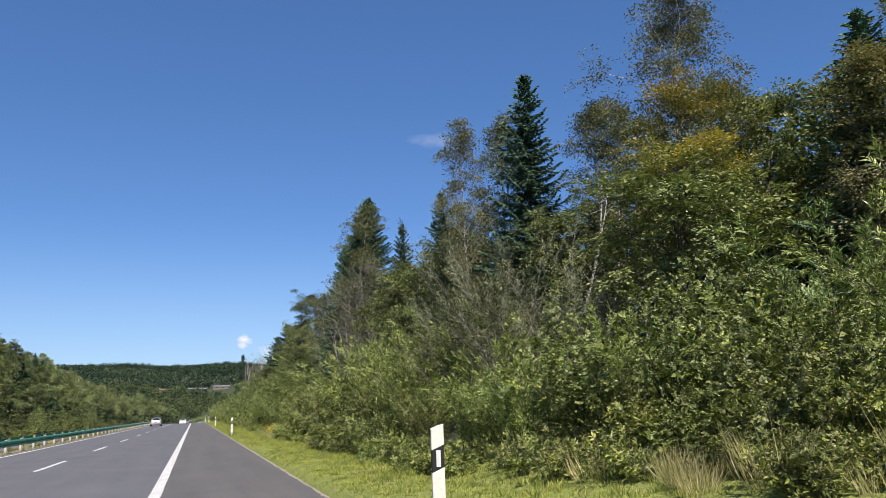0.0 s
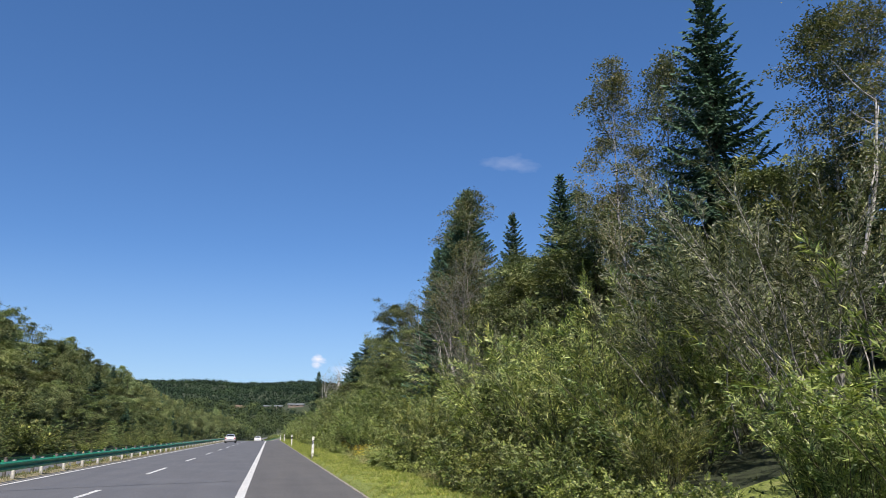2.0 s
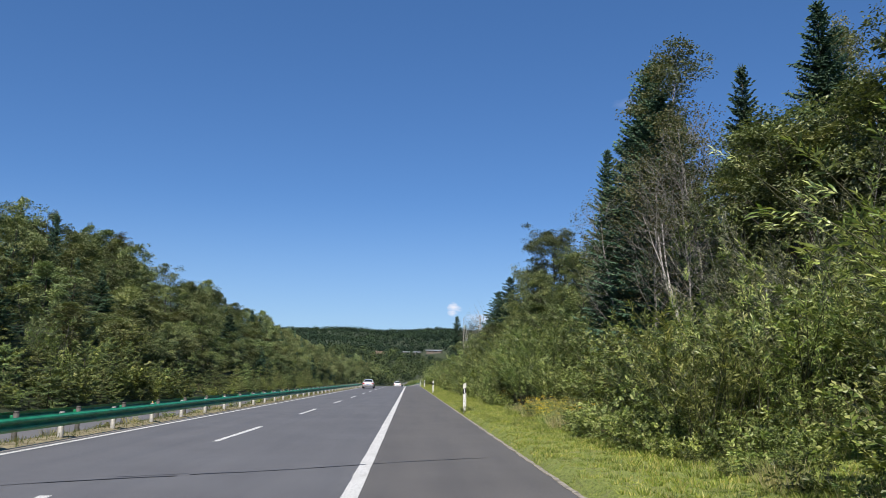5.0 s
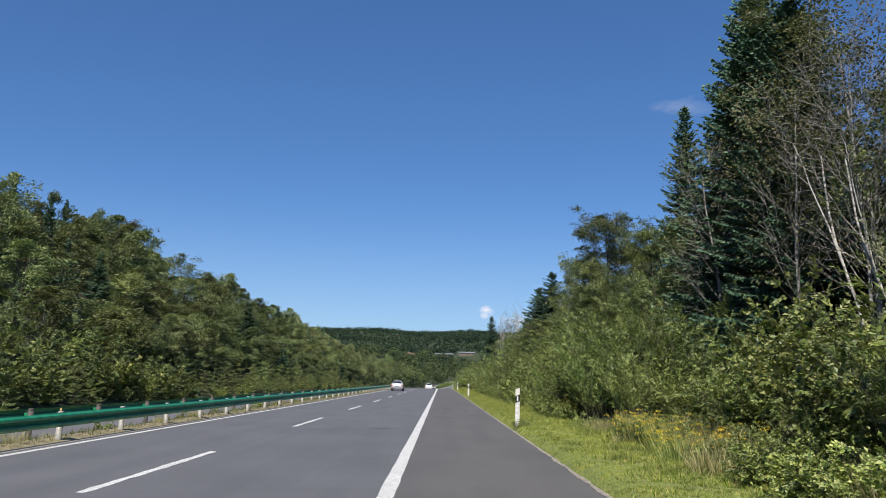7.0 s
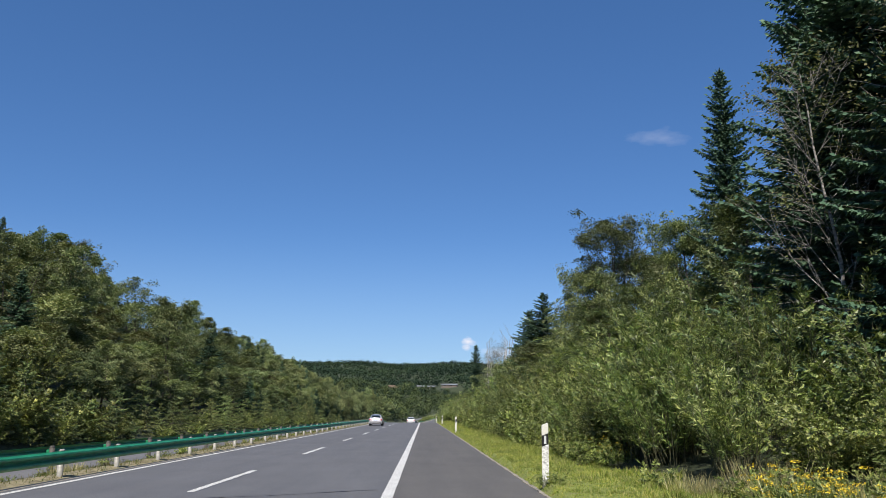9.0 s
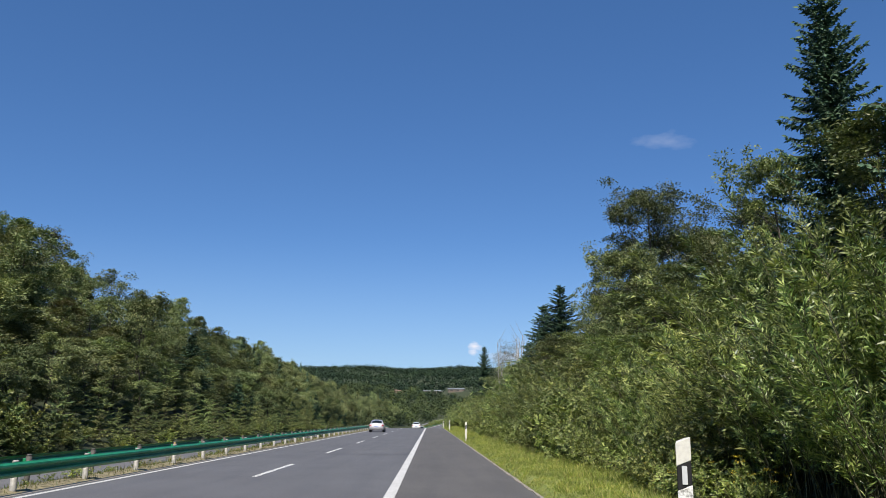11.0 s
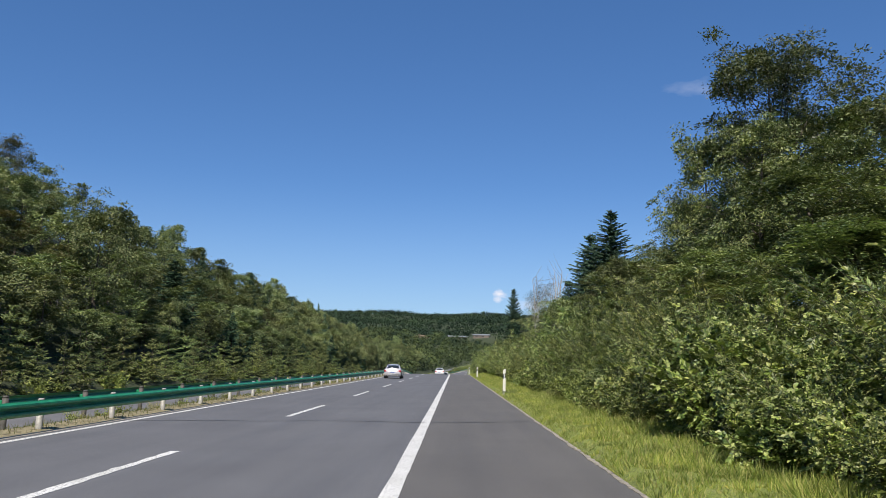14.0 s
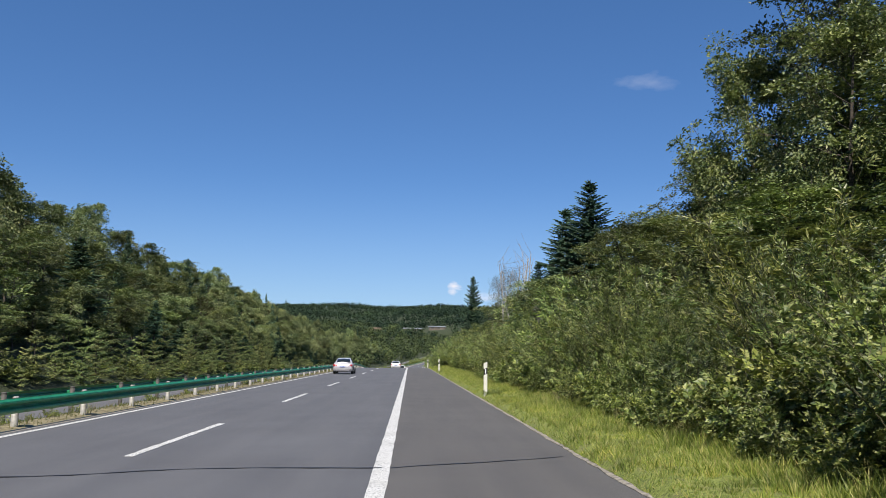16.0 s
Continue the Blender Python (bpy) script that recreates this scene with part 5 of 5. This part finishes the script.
for y in np.arange(84, 300, 2.1):
    to_tip(K_HILL[int(gp.integers(0, 3))] if gp.uniform() < 0.62 else K_LARCH, -22.9 + gp.uniform(-1.2, 1.0), y + gp.uniform(-1, 1), gp.uniform(3.6, 6.8), gp.uniform(0.55, 0.8))
for y in np.arange(28, 330, 2.5):
    place(K_FIR[int(gp.integers(0, 2))], -19.6 + gp.uniform(-0.6, 0.3), y + gp.uniform(-0.8, 0.8), gp.uniform(0.5, 1.0))
    if y < 200 and gp.uniform() < 0.8:
        place(K_FIR[int(gp.integers(0, 2))], -21.1 + gp.uniform(-0.6, 0.6), y + gp.uniform(-0.8, 0.8), gp.uniform(0.8, 1.3))
        if gp.uniform() < 0.12:
            place(K_SHRUB_BACK, -20.4 + gp.uniform(-0.8, 0.8), y, gp.uniform(0.6, 1.1))

# far woods: many small crowns of rough leaf clumps in one sheet


def far_wood(name, us, ys, density, size, clumps, mat, label, seed, skip=()):
    g = np.random.default_rng(seed)
    n = int(density)
    u, y = g.uniform(*us, n), ys[0] + (ys[1] - ys[0]) * g.uniform(0, 1, n) ** 0.8
    x = u + bend(np.minimum(y, 900))
    clear = (np.abs(x - 12) < 19) & (y > 655) & (y < 703) | (np.abs(x + 26) < 8) & (y > 636) & (y < 690)
    if skip:
        clear |= (u > skip[0]) & (u < skip[1])
    u, y, x = u[~clear], y[~clear], x[~clear]
    n = len(u)
    s = size * g.uniform(0.6, 1.4, n)
    mid = np.stack([x, y, land(u, y) + s * 0.5], 1)
    d = unit(g.normal(0, 1, (n, clumps, 3)) + (0, 0, 0.25))
    p = mid[:, None] + d * (s[:, None, None] * g.uniform(0.32, 0.62, (n, clumps, 1))) * (0.95, 0.95, 1.1)
    way = unit(np.cross(d, g.normal(0, 1, (n, clumps, 3)))).reshape(-1, 3)
    side = unit(np.cross(way, g.normal(0, 0.3, (n * clumps, 3)) + d.reshape(-1, 3) + (0, -0.3, 0.6)))
    ln = np.repeat(s, clumps) * g.uniform(0.20, 0.38, n * clumps) * (16 / clumps) ** 0.4
    v, q = blades(p.reshape(-1, 3) - way * ln[:, None] * 0.5, way, side, ln, ln * 0.8, fold=0.1)
    return tagged(new(name, mesh_np(name, v, q, mat)), label, "woods", kind="stuff")


M_FAR = leafy("far_woods", (0.020, 0.035, 0.023), (0.024, 0.041, 0.025), (0.029, 0.047, 0.027), (0.022, 0.038, 0.025), through=0.15, rough=0.9, hue=0.0, patch=0.03, gloss=0.1, swing=1.8)
M_VALLEY = leafy("valley_woods", (0.042, 0.064, 0.027), (0.064, 0.090, 0.037), (0.100, 0.126, 0.054), (0.052, 0.073, 0.039), through=0.15, rough=0.7, hue=0.0, patch=0.13, gloss=0.1, swing=2.2)
far_wood("far_woods", (-430, 540), (560, 1500), 30000, 4.4, 13, M_FAR, "dark green wooded hillside in the distance", 1)
far_wood("valley_woods", (-170, 190), (320, 680), 4800, 4.8, 64, M_VALLEY, "mixed woods in the valley beyond the bend", 2, (-19.8, 4.6))

# mown grass on the verge
gg = np.random.default_rng(9)
tufts = 34000
cy = np.where(np.arange(tufts) < 25000, gg.uniform(6, 102, tufts), gg.uniform(102, 190, tufts))
cu = 3.19 + np.where((cy > 30) & (cy < 37), 4.6, 3.0) * gg.uniform(0, 1, tufts)
cu = np.where((cy < 15) & (gg.uniform(0, 1, tufts) < 0.6), 3.19 + 8.5 * gg.uniform(0, 1, tufts), cu)
keep = cu < np.where(cy < 15, 11.5, np.where((cy > 43) & (cy < 55) | (cy > 30) & (cy < 37), 7.6, 5.7 + 0.3 * np.sin(cy)))
cu, cy = cu[keep], cy[keep]
per = 18
# each tuft has its own height, lean and width; low ones stand along the asphalt
high = (0.045 + 0.13 * gg.uniform(0, 1, len(cu)) ** 2.2) * (0.75 + 0.7 * smooth(3.3, 5.4, cu))
high *= 0.62 + 0.63 * smooth(58, 76, cy)
high *= 0.6 + 0.8 * smooth(-0.5, 0.9, np.sin(cu * 3.1 + 1.7 * np.sin(cy * 0.9)) * np.cos(cy * 1.3 + cu * 1.1) + 0.5 * np.sin(cy * 4.3 + cu * 5.1))
ang, rad = gg.uniform(0, 2 * np.pi, (len(cu), per)), np.sqrt(gg.uniform(0, 1, (len(cu), per)))
spread_r = (0.05 + 0.07 * gg.uniform(0, 1, (len(cu), 1)))
gu, gy = cu[:, None] + np.cos(ang) * rad * spread_r, cy[:, None] + np.sin(ang) * rad * spread_r
gu = np.maximum(gu, 3.16)
base = np.stack([gu, gy, land(gu, gy) - 0.01], -1).reshape(-1, 3)
n = len(base)
tall = (high[:, None] * gg.uniform(0.55, 1.15, (len(cu), per))).ravel()
fan = np.stack([np.cos(ang) * rad, np.sin(ang) * rad], -1).reshape(-1, 2) * gg.uniform(0.4, 1.1, (n, 1)) + gg.normal(0, 0.25, (n, 2))
tip = base + np.concatenate([fan * tall[:, None], tall[:, None]], 1)
sd = unit(gg.normal(0, 1, (n, 3)) * (1, 1, 0)) * (0.0095 - 0.0030 * smooth(58, 76, base[:, 1:2]))
gv = np.stack([base - sd, base + sd, tip], 1).reshape(-1, 3)
tagged(new("verge_grass", mesh_np("verge_grass", gv, None, M_GRASS, np.arange(3 * n).reshape(n, 3))), "short yellow-green grass on the verge", "grass", kind="stuff")
n = 42000
my = 18 + 150 * gg.uniform(0, 1, n)
mu = gg.uniform(-10.4, -7.82, n)
base = np.stack([mu, my, median_height(mu, my) - 0.01], 1)
tip = base + np.stack([gg.normal(0, 0.04, n), gg.normal(0, 0.04, n), 0.03 + 0.12 * gg.uniform(0, 1, n) ** 3 + 0.10 * (np.sin(my * 2.3 + 3 * mu) > 0.75) * gg.uniform(0, 1, n)], 1)
sd = unit(gg.normal(0, 1, (n, 3)) * (1, 1, 0)) * 0.009
mv = np.stack([base - sd, base + sd, tip], 1).reshape(-1, 3)
tagged(new("median_grass", mesh_np("median_grass", mv, None, M_MEDIAN_GRASS, np.arange(3 * n).reshape(n, 3))), "dry olive grass with green tufts on the median", "grass", kind="stuff")
# ---- cars ----


def loft(rings, cap=True):
    bm = bmesh.new()
    vs = [[bm.verts.new(p) for p in r] for r in rings]
    n = len(rings[0])
    for a, b in zip(vs, vs[1:]):
        for i in range(n):
            bm.faces.new((a[i], a[(i + 1) % n], b[(i + 1) % n], b[i]))
    if cap:
        bm.faces.new(vs[0][::-1])
        bm.faces.new(vs[-1])
    bmesh.ops.recalc_face_normals(bm, faces=bm.faces)
    for f in bm.faces:
        f.smooth = True
    return bm


def box(x0, x1, y0, y1, z0, z1, bev=0.01):
    bm = bmesh.new()
    bmesh.ops.create_cube(bm, size=1.0, matrix=Matrix.Translation(((x0 + x1) / 2, (y0 + y1) / 2, (z0 + z1) / 2)) @ Matrix.Diagonal((abs(x1 - x0), abs(y1 - y0), abs(z1 - z0), 1)))
    if bev:
        bmesh.ops.bevel(bm, geom=bm.edges[:], offset=bev, segments=2, affect="EDGES")
    return bm


def panel(points, thick, inward):
    """A thin curved-off pane through the points, given thickness inward."""
    bm = bmesh.new()
    a = [bm.verts.new(p) for p in points]
    b = [bm.verts.new(tuple(Vector(p) + Vector(inward) * thick)) for p in points]
    bm.faces.new(a)
    bm.faces.new(b[::-1])
    for i in range(len(a)):
        bm.faces.new((a[i], b[i], b[(i + 1) % len(a)], a[(i + 1) % len(a)]))
    bmesh.ops.recalc_face_normals(bm, faces=bm.faces)
    return bm


def pane(w0, y0, z0, w1, y1, z1, sign):
    """A bowed screen from its sill up to the roof, standing proud of the cabin."""
    bm = bmesh.new()
    rows = []
    for depth in (0.0, 1.0):
        grid = []
        for i in range(4):
            f = i / 3
            w, yy, zz = w0 + (w1 - w0) * f, y0 + (y1 - y0) * f, z0 + (z1 - z0) * f
            grid.append([bm.verts.new((w * k, yy + sign * (0.034 - 0.02 * k * k - 0.03 * depth), zz + 0.030 - 0.028 * k * k - 0.02 * depth)) for k in (-1, -0.5, 0, 0.5, 1)])
        rows.append(grid)
    for grid in rows:
        for a, b in zip(grid, grid[1:]):
            for j in range(4):
                bm.faces.new((a[j], a[j + 1], b[j + 1], b[j])).smooth = True
    front, back = rows
    rim = lambda g: g[0] + [r[-1] for r in g[1:-1]] + g[-1][::-1] + [r[0] for r in g[1:-1][::-1]]
    fa, ba = rim(front), rim(back)
    for i in range(len(fa)):
        j = (i + 1) % len(fa)
        bm.faces.new((fa[i], fa[j], ba[j], ba[i]))
    bmesh.ops.recalc_face_normals(bm, faces=bm.faces)
    return bm


def disc(radius, x, y, z, thick, seg=24):
    bm = bmesh.new()
    bmesh.ops.create_cone(bm, cap_ends=True, segments=seg, radius1=radius, radius2=radius, depth=thick, matrix=Matrix.Translation((x, y, z)) @ Matrix.Rotation(radians(90), 4, "Y"))
    bmesh.ops.bevel(bm, geom=[e for e in bm.edges if len(e.link_faces) == 2 and any(len(f.verts) > 4 for f in e.link_faces)], offset=min(0.03, thick * 0.3), segments=2, affect="EDGES")
    for f in bm.faces:
        f.smooth = len(f.verts) == 4
    return bm


def car_paint(name, colour, metal):
    m, nt, b = principled(name)
    dust = ramp(nt, add_noise(nt, 3, 5), (0.3, tuple(c * 0.9 for c in colour)), (0.7, colour))
    nt.links.new(dust, b.inputs["Base Color"])
    b.inputs["Metallic"].default_value, b.inputs["Roughness"].default_value = metal, 0.35
    b.inputs["Coat Weight"].default_value, b.inputs["Coat Roughness"].default_value = 0.8, 0.06
    return m


M_SILVER = car_paint("silver_paint", (0.62, 0.61, 0.63), 0.35)
M_CARWHITE = car_paint("white_car_paint", (0.80, 0.80, 0.80), 0.0)
M_GLASS = plain("dark_car_glass", (0.015, 0.02, 0.024), 0.06, vary=0.05)
M_TYRE = plain("tyre_rubber", (0.018, 0.018, 0.018), 0.8, vary=0.2)
M_RIM = plain("alloy_rim", (0.55, 0.55, 0.56), 0.3, 0.8, vary=0.08)
M_TAIL = plain("red_tail_lamp", (0.42, 0.015, 0.02), 0.15, vary=0.05)
M_CLEAR = plain("clear_lamp", (0.72, 0.66, 0.66), 0.15, vary=0.05)
M_TRIM = plain("black_trim", (0.02, 0.02, 0.021), 0.6, vary=0.1)
M_PLATE = plain("blue_plate", (0.03, 0.10, 0.45), 0.4, vary=0.03)
M_PLATEBAR = plain("plate_bar", (0.75, 0.76, 0.78), 0.4, vary=0.03)


def sedan(label, paint, x, y, turn=0.0, hatch=False):
    """A saloon car; its own y runs from the rear bumper forwards."""
    car = thing("sedan" if not hatch else "hatchback", label, "car", "cars on the road")
    roof = 1.44 if not hatch else 1.56
    # body: stations of y, half width at the sill, half width at the waist, bottom, waist and deck heights
    deck = 1.02 if not hatch else 1.04
    st = [(0.00, 0.66, 0.70, 0.36, 0.62, 0.70), (0.05, 0.76, 0.82, 0.27, 0.66, 0.86), (0.22, 0.82, 0.875, 0.22, 0.68, deck - 0.03), (0.75, 0.85, 0.89, 0.20, 0.68, deck), (1.60, 0.86, 0.89, 0.19, 0.68, 0.95), (2.90, 0.86, 0.89, 0.19, 0.66, 0.93), (3.40, 0.85, 0.885, 0.20, 0.64, 0.93), (4.10, 0.82, 0.86, 0.21, 0.60, 0.83), (4.50, 0.74, 0.78, 0.24, 0.54, 0.70), (4.66, 0.58, 0.62, 0.32, 0.48, 0.58)]
    rings = []
    for yy, s, w, zb, zw, zd in st:
        half = [(0.45 * s, zb), (s, zb + 0.05), (w, (zb + zw) / 2), (w, zw), (w * 0.955, zw + (zd - zw) * 0.75), (w * 0.86, zd - 0.004), (w * 0.5, zd + 0.012)]
        rings.append([(a, yy, b) for a, b in half] + [(-a, yy, b) for a, b in half[::-1]])
    body = part("body", loft(rings), paint, car)
    # cabin
    if hatch:
        cs = [(0.32, 0.80, 0.70, 0.98, 1.0), (0.62, 0.80, 0.62, 0.95, roof - 0.06), (1.1, 0.80, 0.60, 0.93, roof), (2.2, 0.80, 0.60, 0.92, roof - 0.01), (2.75, 0.80, 0.62, 0.92, roof - 0.12), (3.55, 0.78, 0.70, 0.90, 0.94)]
    else:
        cs = [(0.62, 0.78, 0.70, 0.98, 1.02), (1.22, 0.80, 0.62, 0.95, roof - 0.07), (1.60, 0.80, 0.59, 0.93, roof - 0.01), (2.30, 0.80, 0.58, 0.92, roof), (2.72, 0.80, 0.60, 0.92, roof - 0.06), (3.58, 0.78, 0.70, 0.90, 0.93)]
    crings = []
    for yy, w0, w1, z0, z1 in cs:
        half = [(w0, z0), (w0 * 0.985, z0 + (z1 - z0) * 0.15), (w1 * 1.06, z0 + (z1 - z0) * 0.78), (w1 * 0.93, z1 - 0.015), (w1 * 0.5, z1 + 0.02)]
        crings.append([(a, yy, b) for a, b in half] + [(-a, yy, b) for a, b in half[::-1]])
    part("cabin", loft(crings), paint, car)
    # rear and front screens
    (ya, wa, va, _, za), (yb, wb, vb, _, zb2) = cs[0], cs[1]
    part("rear_window", pane(va * 0.90, ya, za + 0.035, vb * 0.90, yb, zb2 - 0.02, -1), M_GLASS, car, "dark sloping rear window")
    (ya, wa, va, _, za), (yb, wb, vb, _, zb2) = cs[-1], cs[-2]
    part("windscreen", pane(va * 0.92, ya, za + 0.035, vb * 0.93, yb, zb2 - 0.02, 1), M_GLASS, car, "dark windscreen")
    y_r, y_m, y_f = (0.72 if hatch else 1.10), 2.05, 3.05
    for sx in (-1, 1):
        lo, hi, wl_, wh = 0.985, roof - 0.12, 0.812, 0.652
        part("side_window", panel([(sx * wl_, y_r + 0.1, lo), (sx * wl_, y_m - 0.06, lo), (sx * wh, y_m - 0.06, hi), (sx * wh, y_r + 0.36, hi)], 0.03, (-sx, 0, 0)), M_GLASS, car, "dark tinted side window")
        part("side_window", panel([(sx * wl_, y_m + 0.03, lo), (sx * (wl_ - 0.005), y_f, lo - 0.02), (sx * wh, y_m + 0.46, hi), (sx * wh, y_m + 0.03, hi)], 0.03, (-sx, 0, 0)), M_GLASS, car, "dark tinted side window")
        part("sill", box(sx * 0.83, sx * 0.88, 1.1, 3.35, 0.20, 0.27), M_TRIM, car, "dark sill strip")
        mirror = part("mirror", box(sx * 0.88, sx * 1.05, 2.95, 3.06, 0.96, 1.09, 0.03), paint if hatch else M_TRIM, car)
        for yy in (1.35, 2.28):
            part("door_handle", box(sx * 0.875, sx * 0.905, yy, yy + 0.20, 0.80, 0.83, 0.008), paint, car)
        tail = part("tail_lamp", box(sx * 0.50, sx * 0.865, -0.012, 0.16, 0.70, 0.86, 0.02), M_TAIL, car, "red tail lamp with clear inner lens")
        part("inner_lens", box(sx * 0.56, sx * 0.68, -0.022, 0.02, 0.735, 0.835, 0.01), M_CLEAR, tail)
        part("headlamp", box(sx * 0.44, sx * 0.74, 4.34, 4.55, 0.56, 0.70, 0.03), M_CLEAR, car)
        part("exhaust", disc(0.04, sx * 0.52, 0.02, 0.27, 0.10, 12), M_RIM, car).matrix_basis = Matrix.Translation((sx * 0.52, 0.02, 0.27)) @ Matrix.Rotation(radians(90), 4, "Z") @ Matrix.Translation((-sx * 0.52, -0.02, -0.27))
        for yy in (0.92, 3.62):
            arch = part("wheel_arch", disc(0.365, sx * 0.80, yy, 0.345, 0.19), M_TRIM, car, "dark wheel arch")
            wheel = part("wheel", disc(0.325, sx * 0.815, yy, 0.325, 0.20), M_TYRE, car, "black tyre with alloy rim")
            part("rim", disc(0.215, sx * 0.86, yy, 0.325, 0.125), M_RIM, wheel, "silver alloy rim")
            for k in range(5):
                a = k * 2 * math.pi / 5
                sp = box(-0.012, 0.012, -0.022, 0.022, 0.05, 0.20, 0.004)
                o = part("spoke_gap", sp, M_TRIM, wheel)
                o.matrix_basis = Matrix.Translation((sx * 0.918, yy, 0.325)) @ Matrix.Rotation(a, 4, "X")
    part("bumper_strip", box(-0.74, 0.74, -0.025, 0.06, 0.44, 0.475), M_TRIM, car, "dark bumper strip")
    part("lower_bumper", box(-0.70, 0.70, 0.02, 0.12, 0.25, 0.33, 0.02), M_TRIM, car, "dark lower bumper")
    part("boot_line", box(-0.70, 0.70, -0.006, 0.03, 0.575, 0.583, 0.0), M_TRIM, car)
    part("badge", disc(0.045, 0, 0.03, 0.80, 0.03, 16), M_RIM, car).matrix_basis = Matrix.Translation((0, 0.03, 0.80)) @ Matrix.Rotation(radians(90), 4, "Z") @ Matrix.Translation((0, -0.03, -0.80))
    plate = part("number_plate", box(-0.22, 0.22, -0.035, 0.01, 0.615, 0.735, 0.004), M_PLATE, car, "blue plate with pale bars")
    for k in range(6):
        xx = -0.185 + k * 0.066
        part("plate_bar", box(xx, xx + 0.038, -0.040, -0.030, 0.64, 0.71, 0.0), M_PLATEBAR, plate)
    car.matrix_basis = pose(x + float(bend(y)), y, float(climb(y)) + 0.003, 0, 0, turn)
    return car


sedan("silver saloon car with blue plate on the inner lane", M_SILVER, -5.65, 146.0, 0.3)
sedan("white saloon car far ahead on the road", M_CARWHITE, -2.1, 214.0, 0.0)
sedan("small white hatchback far ahead on the road", M_CARWHITE, -1.4, 243.0, 0.0, True)

# ---- far sheds on the hillside ----
M_WALL = plain("shed_wall", (0.20, 0.16, 0.13), 0.9, vary=0.15, scale=0.4)
M_ROOF = plain("pale_metal_roof", (0.24, 0.26, 0.28), 0.7, vary=0.15, scale=0.3)
M_BANK = plain("bare_earth", (0.30, 0.20, 0.15), 0.95, vary=0.3, scale=0.15)


def shed(x, y, z, length, turn):
    ob = thing("farm_shed", "long farm shed with pale metal roof on the hillside", "building", "farm sheds")
    part("wall", box(-length / 2, length / 2, -3.2, 3.2, -4, 1.3, 0.05), M_WALL, ob)
    part("roof", loft([[(xx, -3.8, 1.2), (xx, 0, 2.3), (xx, 3.8, 1.2), (xx, 0, 2.1)] for xx in (-length / 2 - 0.6, length / 2 + 0.6)]), M_ROOF, ob)
    for k in range(int(length / 5)):
        part("door" if k == 2 else "window", box(-length / 2 + 2 + 5 * k, -length / 2 + 4 + 5 * k, -3.3, -3.1, -0.8 if k == 2 else 0.2, 0.95, 0.02), M_TRIM, ob)
    ob.matrix_basis = pose(x, y, z, 0, 0, turn)


for x, y, length, turn in ((2.3, 690, 15, 6), (22.0, 700, 13, -8)):
    shed(x, y, float(land(x - float(bend(y)), y)) + 0.9, length, turn)

# a bare slip of reddish earth near the sheds
ey0 = 668.0
eu = np.linspace(-8, 8, 17)
ev = np.linspace(0, 16, 12)
ga, gb = np.meshgrid(eu, ev, indexing="ij")
edge = np.clip(1 - (ga / 8) ** 2 - ((gb - 8) / 8) ** 2, -0.3, 1)
gx, gyy = ga - 24.0, gb + ey0
gz = land(gx - bend(gyy), gyy) + 2.6 * np.clip(edge + 0.05, -0.2, 0.6) + 0.7 * np.sin(ga * 1.3 + 0.4 * gb) * np.cos(gb * 0.9)
bi, bj = np.meshgrid(np.arange(16), np.arange(11), indexing="ij")
bq = np.stack([bi * 12 + bj, (bi + 1) * 12 + bj, (bi + 1) * 12 + bj + 1, bi * 12 + bj + 1], -1).reshape(-1, 4)
tagged(new("earth_bank", mesh_np("earth_bank", np.stack([gx, gyy, gz], -1).reshape(-1, 3), bq, M_BANK, smooth=True)), "bare reddish earth bank on the far hillside", "earth bank", kind="structure")
